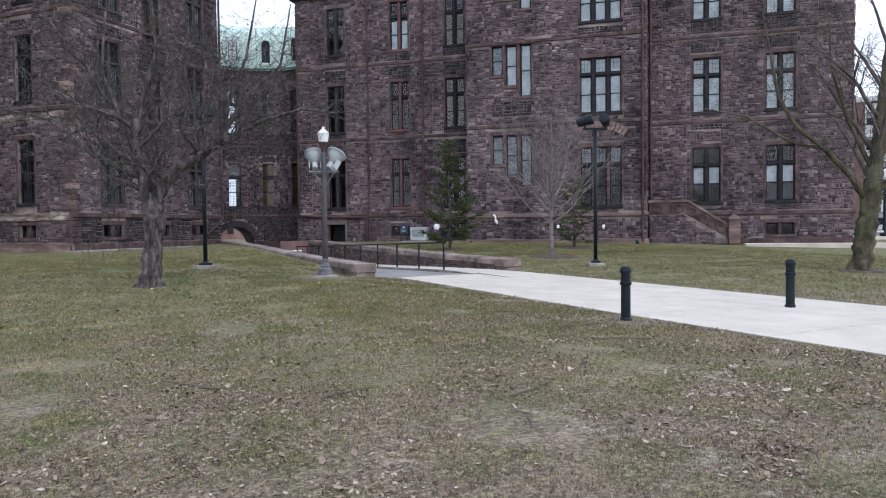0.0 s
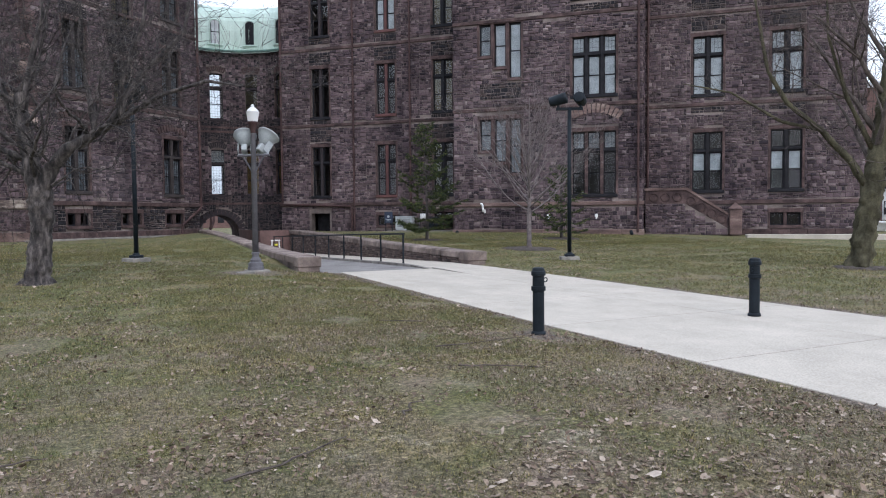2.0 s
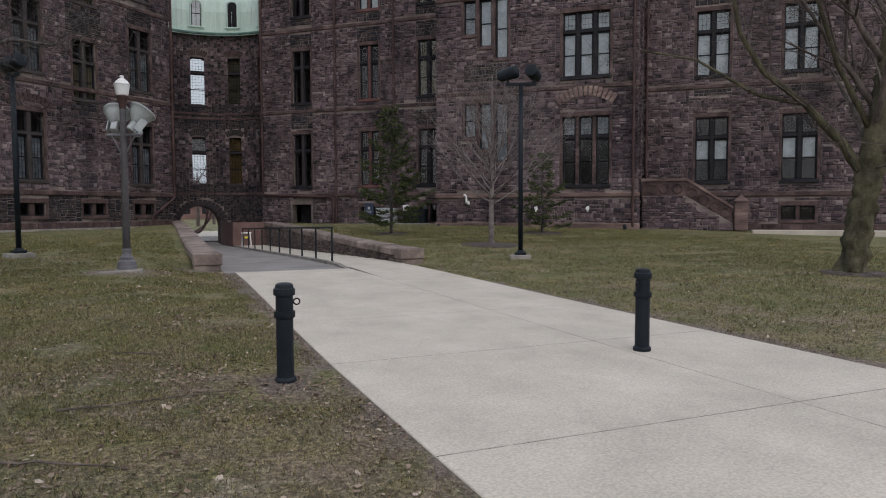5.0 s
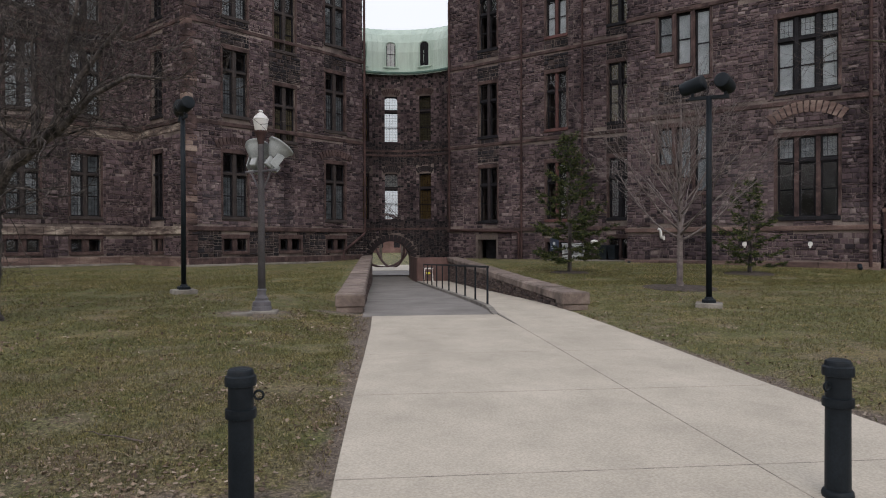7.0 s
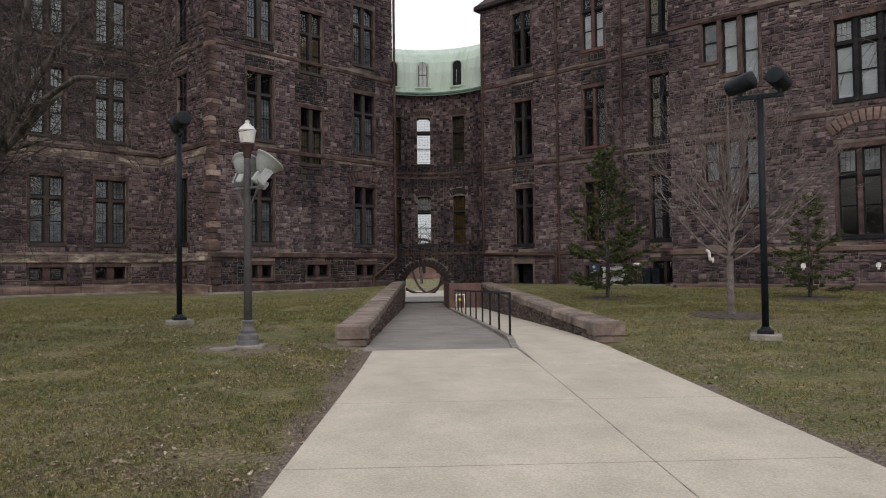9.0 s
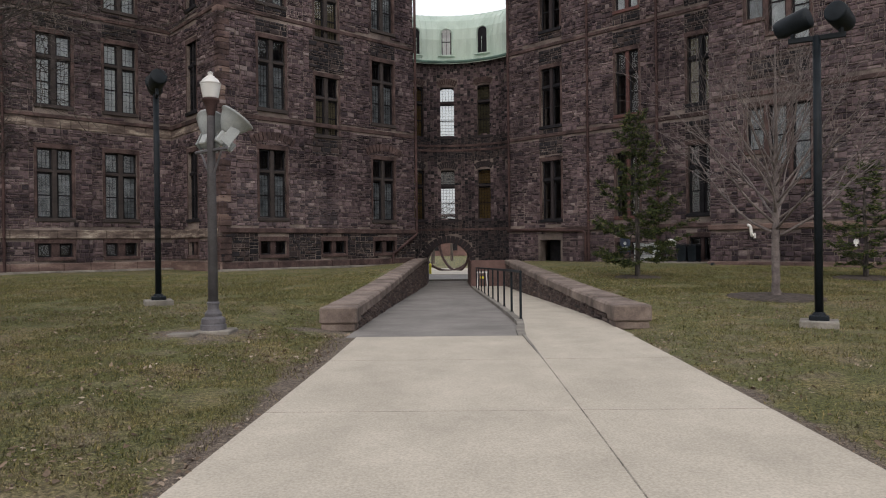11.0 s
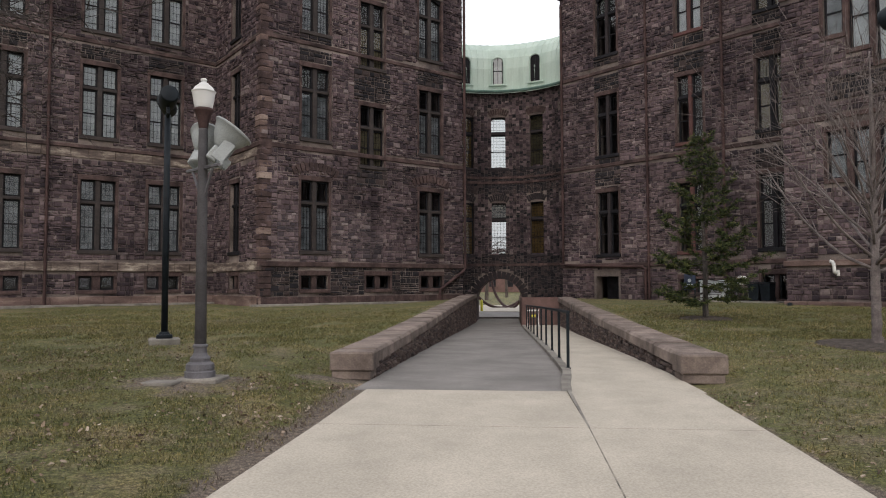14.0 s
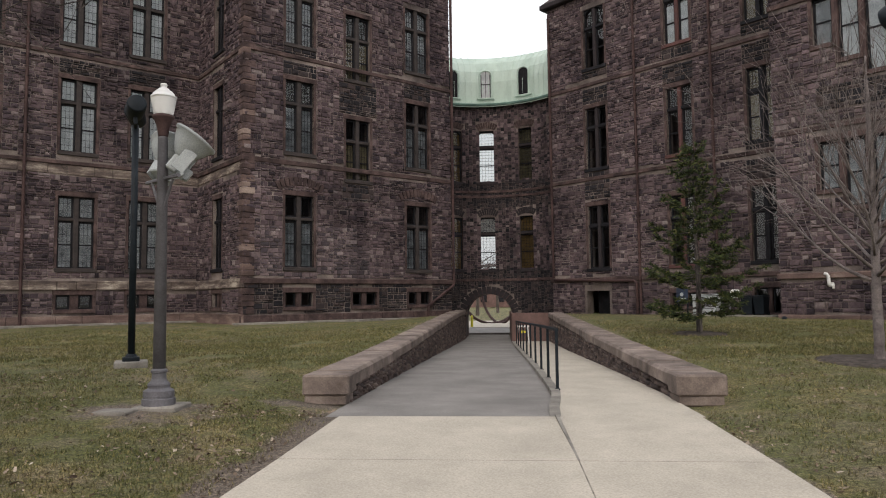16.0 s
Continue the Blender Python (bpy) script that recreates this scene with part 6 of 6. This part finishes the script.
part("drum", Shape().lathe([(0.12, 0.8), (0.2, 0.84), (0.22, 0.9), (0.22, 1.12), (0.2, 1.18), (0.1, 1.22)], 14), WHITE, tank, smooth=True)
part("pipe", Shape().tube([(-0.3, 0, 0), (-0.3, 0, 0.7), (-0.2, 0, 0.85), (0, 0, 0.85)], 0.04, 6), GREY_METAL, tank)
part("pipe", Shape().tube([(0.3, 0, 0), (0.3, 0, 0.7), (0.2, 0, 0.85), (0, 0, 0.85)], 0.04, 6), GREY_METAL, tank)


def wheeled_bin(s, d, turn):
    b = thing("wheeled_bin", on_block(s, d, 0.66, turn), "black plastic wheeled bin on the concrete pad", "bin", "bins by the wall")
    part("body", Shape().add([(-0.2, -0.22, 0.05), (0.2, -0.22, 0.05), (0.2, 0.2, 0.05), (-0.2, 0.2, 0.05), (-0.26, -0.3, 0.85), (0.26, -0.3, 0.85), (0.26, 0.26, 0.85), (-0.26, 0.26, 0.85)],
                             [(3, 2, 1, 0), (4, 5, 6, 7), (0, 1, 5, 4), (1, 2, 6, 5), (2, 3, 7, 6), (3, 0, 4, 7)]), BLACK_METAL, b)
    part("lid", Shape().chamfer(-0.28, 0.28, -0.33, 0.28, 0.86, 0.92, 0.02), BLACK_METAL, b)
    for x in (-0.2, 0.2):
        part("wheel", Shape().lathe([(0.1, -0.025), (0.1, 0.025)], 12), BLACK_METAL, b, m=pose(x, 0.22, 0.1, 0, 90, 0))


wheeled_bin(-14.3, 49.3, 8)
wheeled_bin(-13.7, 49.35, -5)
vent = thing("steam_vent", on_block(-10.0, 47.4, 1.95), "white bent plastic vent pipe on the wall", "vent pipe")
part("pipe", Shape().tube([(0, 0.1, 0), (0, -0.16, 0), (0, -0.24, 0.05), (0, -0.26, 0.14), (-0.02, -0.26, 0.38), (-0.06, -0.27, 0.46), (-0.16, -0.28, 0.5)], 0.07, 10), WHITE, vent, smooth=True)
part("flange", Shape().chamfer(-0.13, 0.13, -0.06, 0.0, -0.13, 0.13, 0.02), WHITE, vent)
for s in (-2.75, -5.75):
    cap = thing("vent_cap", on_block(s, 47.4, 1.52), "small white hooded vent cap on the wall", "vent cap", "vent caps")
    part("hood", Shape().prism([(-0.09, 0.0), (0.09, 0.0), (0.09, 0.14), (0.05, 0.2), (-0.05, 0.2), (-0.09, 0.14)], -0.14, 0.0), WHITE, cap)
    part("spout", Shape().tube([(0, -0.08, 0.02), (0, -0.1, -0.1)], 0.05, 8), WHITE, cap)
for s in (-11.6, -0.6, 0.5):
    part_light = thing("ground_spotlight", on_block(s, 46.6 if s < 0 else 49.2, 0.42), "small black ground spotlight at the wall foot", "spotlight", "ground spotlights")
    part("housing", Shape().lathe([(0.06, -0.14), (0.1, -0.1), (0.11, 0.12), (0.09, 0.13)], 12), BLACK_METAL, part_light, m=pose(0, 0, 0.13, -50, 0, 20), smooth=True)
    part("stake", Shape().tube([(0, 0, -0.1), (0, 0, 0.1)], 0.02, 6), BLACK_METAL, part_light)
tagged(part("footpath_strip", Shape().chamfer(5.9, 34.0, 47.0, 48.0, 0.1, 0.42, 0.02), CONCRETE, m=pose(0, 0, 0, 0, 0, -43)), "narrow pale concrete footpath along the building", "pavement", kind="structure")
tagged(part("kerb_edge", Shape().chamfer(8.0, 29.8, WY - 0.5, WY - 0.15, 0.2, 0.55, 0.02).chamfer(29.3, 43.0, TY - 0.5, TY - 0.15, 0.2, 0.55, 0.02), KERB, m=pose(0, 0, 0, 0, 0, 43)), "grey concrete edging at the foot of the wall", "kerb", kind="structure")
lamp_in = thing("pendant_lamp", pose(0, 0, 0, 0, 0, 43) @ pose(24.15, WY + 0.9, 6.3), "warm lit pendant lamp behind a window", "lamp")
part("shade", Shape().lathe([(0.04, 0.22), (0.3, 0.0), (0.28, -0.02)], 14), WARM_GLOW, lamp_in)
part("cord", Shape().tube([(0, 0, 0.2), (0, 0, 1.7)], 0.01, 5), BLACK_METAL, lamp_in)

# ---- distance, past the end of the block ----
far_b = thing("apartment_building", pose(93, 57, 0.2, 0, 0, -58), "five-storey red brick building with pale window bays", "building")
part("wall", Shape().box(-22, 22, 0, 12, 0, 17.5), BRICK_FAR, far_b)
part("parapet", Shape().chamfer(-22.3, 22.3, -0.3, 12.3, 17.5, 18.2, 0.05), PALE_PANEL, far_b)
part("stair_tower", Shape().box(8, 15, 2, 10, 17.5, 24), BRICK_FAR, far_b)
for k in range(9):
    x = -20 + 5 * k
    part("bay", Shape().chamfer(x - 1.3, x + 1.3, -0.25, 0.0, 0.5, 17.2, 0.03), PALE_PANEL, far_b)
    for fl in range(5):
        z = 1.2 + 3.3 * fl
        for dx in (-0.62, 0.62):
            wf = part("window", Shape().box(x + dx - 0.5, x + dx + 0.5, -0.32, -0.24, z, z + 1.7), BLACK_WOOD, far_b)
            part("pane", Shape().box(x + dx - 0.42, x + dx + 0.42, -0.34, -0.325, z + 0.9, z + 1.62), GREY_BACKING, wf)
far_lamp = thing("street_lamp", pose(57.8, 34.7, lawn_z(57.8, 34.7)), "black cast street lamp beside a footpath", "street lamp")
part("base", Shape().lathe([(0.35, 0), (0.35, 0.3), (0.2, 0.6), (0.14, 0.9)], 12), BLACK_METAL, far_lamp)
part("pole", Shape().lathe([(0.13, 0.8), (0.09, 4.6)], 10), BLACK_METAL, far_lamp)
part("globe", Shape().lathe([(0.12, 4.6), (0.28, 4.9), (0.26, 5.3), (0.05, 5.6)], 12), GLOBE, far_lamp, smooth=True)
tagged(part("path_far", Shape().box(50, 140, 33.0, 37.0, 0.1, 0.52), CONCRETE), "pale concrete path crossing the far lawn", "pavement", kind="structure")
bench = thing("stone_planter", pose(50.5, 32.5, 0.4, 0, 0, -30), "low pale stone planter with sloping sides", "planter")
part("bowl", Shape().add([(-1.0, -0.5, 0), (1.0, -0.5, 0), (1.0, 0.5, 0), (-1.0, 0.5, 0), (-1.5, -0.8, 0.55), (1.5, -0.8, 0.55), (1.5, 0.8, 0.55), (-1.5, 0.8, 0.55)],
                         [(3, 2, 1, 0), (4, 5, 6, 7), (0, 1, 5, 4), (1, 2, 6, 5), (2, 3, 7, 6), (3, 0, 4, 7)]), PALE_PANEL, bench)
part("rim", Shape().chamfer(-1.6, 1.6, -0.9, 0.9, 0.5, 0.65, 0.03), PALE_PANEL, bench)
mulch_ring(31.5, 16.5, 1.0, 8)
car = thing("parked_car", pose(88, 50.5, 0.55, 0, 0, -58), "dark parked saloon car before the far building", "car")
part("body", Shape().prism([(-2.1, 0.3), (2.1, 0.3), (2.15, 0.75), (1.3, 0.9), (0.7, 1.4), (-0.9, 1.4), (-1.5, 0.95), (-2.1, 0.85)], -0.85, 0.85), BLACK_METAL, car)
part("side_glass", Shape().prism([(-1.3, 0.95), (1.1, 0.95), (0.65, 1.33), (-0.85, 1.33)], -0.87, 0.87), BLACK_WOOD, car)
for x in (-1.3, 1.3):
    for y in (-0.8, 0.8):
        part("wheel", Shape().lathe([(0.32, -0.1), (0.32, 0.1)], 14), BLACK_WOOD, car, m=pose(x, y, 0.32, 90, 0, 0))

# bare trees far beyond the archway and past the block
small = dict(seg=0.7, taper=0.3, crook=0.1, up=0.03, kids=(7, 5), angle=(25, 60), twig=1.5)


def far_tree(x, y, z, h, seed):
    t = thing("far_tree", pose(x, y, z), "distant bare deciduous tree on the lawn", "tree", "far bare trees")
    rnd = random.Random(seed)
    part("trunk", Shape().tube([(0, 0, -0.3), (0.1, 0, h * 0.35), (0.1, 0.1, h * 0.8)], [0.3, 0.24, 0.08], 8), BARK, t)
    c = Shape()
    for i in range(9):
        branch(c, rnd, Vector((0.1, 0, h * (0.3 + 0.05 * i))), Vector((math.cos(i * 2.4), math.sin(i * 2.4), 0.8)).normalized(), h * 0.4, 0.09, 2, small)
    part("crown", c, BARK, t)
    return t


ft = far_tree(8.0, 118, -1.05, 11, 51)
for x, y, turn in ((14.5, 126, 40), (3.0, 134, 90), (11.0, 142, 150), (18.0, 138, 200), (-3.0, 128, 260), (62, 47, 30), (70, 40, 110), (80, 60, 300)):
    copy_thing(ft, pose(x, y, -1.05 if y > 62 else 0.3, 0, 0, turn))
long_b = thing("far_building", pose(10, 210, -1.05), "long low brick building beyond far trees", "building")
part("wall", Shape().box(-60, 60, 0, 12, 0, 9), BRICK_FAR, long_b)
part("roof", Shape().prism([(-61, 9), (61, 9), (60, 9.6), (-60, 9.6)], -1, 13), PALE_PANEL, long_b)
for k in range(24):
    part("window", Shape().box(-58 + 4.9 * k, -56.2 + 4.9 * k, -0.1, 0.02, 1.5, 4.0), BLACK_WOOD, long_b)
for x in (6.8, 8.9):
    yb = thing("yellow_post", pose(x, 75.5, -0.98), "short yellow safety post on the forecourt", "bollard", "yellow posts")
    part("shaft", Shape().lathe([(0.12, 0), (0.12, 0.9), (0.08, 1.0), (0.01, 1.03)], 12), YELLOW, yb, smooth=True)


# ---- grass and leaf litter ----
def clear_of_paths(x, y):
    return x < path_left(min(y, 22)) - 0.06 - 0.55 * max(0.0, noise.noise((y * 0.9, 3.0, x))) or x > path_right(min(y, 22)) + 0.06


def scatter_point(rnd, box, clear):
    while True:
        x, y = rnd.uniform(box[0], box[1]), rnd.uniform(box[2], box[3])
        if clear(x, y) and not (y > 22.4 and 8.0 < x < 15.3):
            return x, y


BARE = ((6.4, 21.2, 1.1), (8.5, 22.9, 0.6), (8.3, 9.45, 0.8), (1.4, 19.8, 0.6))
turf, straw = Shape(), Shape()
rg = random.Random(71)
for box, tufts, size in (((-4.0, 8.9, 2.0, 8.0), 52000, 0.75), ((-5.0, 8.9, 8.0, 14.0), 36000, 0.9), ((-6.0, 9.1, 14.0, 28.0), 30000, 1.2), ((14.1, 24.0, 8.0, 30.0), 26000, 1.2), ((4.0, 8.9, 8.0, 22.0), 26000, 0.8), ((-9.0, 8.0, 27.0, 42.0), 34000, 1.5), ((15.3, 32.0, 28.0, 42.0), 34000, 1.5), ((24.0, 34.0, 8.0, 30.0), 24000, 1.4)):
    for _ in range(tufts):
        x, y = scatter_point(rg, box, clear_of_paths)
        if rg.random() < smooth((y - 32) / 14) or any(math.hypot(x - a, y - b) < r * rg.uniform(0.7, 1.3) for a, b, r in BARE):
            continue
        if noise.noise((x * 0.8, y * 0.8, 7.0)) + 0.4 * noise.noise((x * 2.5, y * 2.5, 2.0)) < -0.2 - 0.3 * rg.random():
            continue
        z = ground_z(x, y) - 0.004
        g = straw if rg.random() < 0.3 else turf
        for _ in range(3):
            a = rg.uniform(0, 6.283)
            h = rg.uniform(0.015, 0.055) * size
            w = rg.uniform(0.003, 0.0075) * size
            lx, ly = rg.gauss(0, 0.018) * size, rg.gauss(0, 0.018) * size
            px, py = x + rg.gauss(0, 0.03), y + rg.gauss(0, 0.03)
            k = len(g.v)
            g.v += [(px - w * math.cos(a), py - w * math.sin(a), z), (px + w * math.cos(a), py + w * math.sin(a), z), (px + lx, py + ly, z + h)]
            g.f.append((k, k + 1, k + 2))
tagged(part("grass", turf, LAWN), "short patchy mown grass, green and brown", "grass", kind="stuff")
tagged(part("straw_grass", straw, GRASS), "dry straw-coloured grass blades among the lawn", "grass", kind="stuff")

leaves = Shape()
rl = random.Random(72)
for box, count, size in (((-4.0, 8.8, 1.5, 7.0), 40000, 0.43), ((-4.0, 8.8, 1.5, 7.0), 4200, 0.68), ((-4.0, 8.8, 1.5, 9.0), 260, 1.05), ((-5.0, 8.9, 7.0, 13.0), 30000, 0.48), ((-6.0, 9.0, 13.0, 26.0), 9000, 0.75), ((7.2, 9.1, 2.0, 22.0), 4200, 0.55), ((5.2, 7.6, 20.3, 22.4), 420, 0.8), ((3.9, 4.6, 2.9, 3.5), 400, 0.55), ((8.0, 9.0, 21.4, 23.0), 160, 0.8), ((14.1, 15.0, 8.0, 22.0), 900, 0.6), ((14.1, 24.0, 8.0, 30.0), 5500, 0.7)):
    for _ in range(count):
        x, y = scatter_point(rl, box, lambda px, py: px < path_left(min(py, 22)) or px > path_right(min(py, 22)))
        if noise.noise((x * 0.55, y * 0.55, 20.0)) + 0.5 * noise.noise((x * 1.7, y * 1.7, 4.0)) < 0.05 + 0.8 * (rl.random() - 0.5):
            continue
        l = rl.uniform(0.014, 0.06) * size
        w = l * rl.uniform(0.35, 0.9)
        curl = rl.uniform(0.0, 0.5) * l
        lean = rl.choice((0.1, 0.3, 0.6, 0.9)) * rl.uniform(0.4, 1.2)
        m = Matrix.Translation((x, y, ground_z(x, y) + 0.006 + 0.7 * l * math.sin(lean))) @ Matrix.Rotation(rl.uniform(0, 6.283), 3, "Z").to_4x4() @ Matrix.Rotation(lean, 3, "X").to_4x4() @ Matrix.Rotation(rl.uniform(0, 6.283), 3, "Z").to_4x4()
        k = len(leaves.v)
        for i in range(7):
            t = 6.283 * i / 7
            q = rl.uniform(0.4, 1.25)
            leaves.v.append(tuple(m @ Vector((l * q * math.cos(t), w * q * math.sin(t), curl * rl.uniform(0, 1)))))
        leaves.v.append(tuple(m @ Vector((0, 0, 0))))
        leaves.f += [(k + i, k + (i + 1) % 7, k + 7) for i in range(7)]
tagged(part("dead_leaves", leaves, LEAF), "scattered crumpled brown dead leaves on the lawn", "leaves", kind="stuff")

rt = random.Random(73)
for x, y, length, a in ((7.2, 9.0, 1.5, 0.2), (6.6, 7.6, 0.9, -0.5), (2.2, 6.4, 0.6, 0.4), (4.0, 5.8, 1.1, 0.5), (3.2, 4.9, 0.8, 1.2), (6.9, 11.2, 0.7, 2.6), (5.2, 6.6, 0.5, 0.9), (0.9, 7.4, 0.7, 2.2)):
    pts = []
    for i in range(7):
        u = length * (i / 6 - 0.5)
        px, py = x + u * math.cos(a) + rt.gauss(0, 0.025), y + u * math.sin(a) + rt.gauss(0, 0.025)
        pts.append((px, py, ground_z(px, py) + 0.016 + rt.uniform(0, 0.012)))
    tagged(part("fallen_twig", Shape().tube(pts, [0.009, 0.009, 0.008, 0.007, 0.006, 0.005, 0.003], 5), BARK), "thin bare fallen twig lying on the lawn", "twig", "fallen twigs")
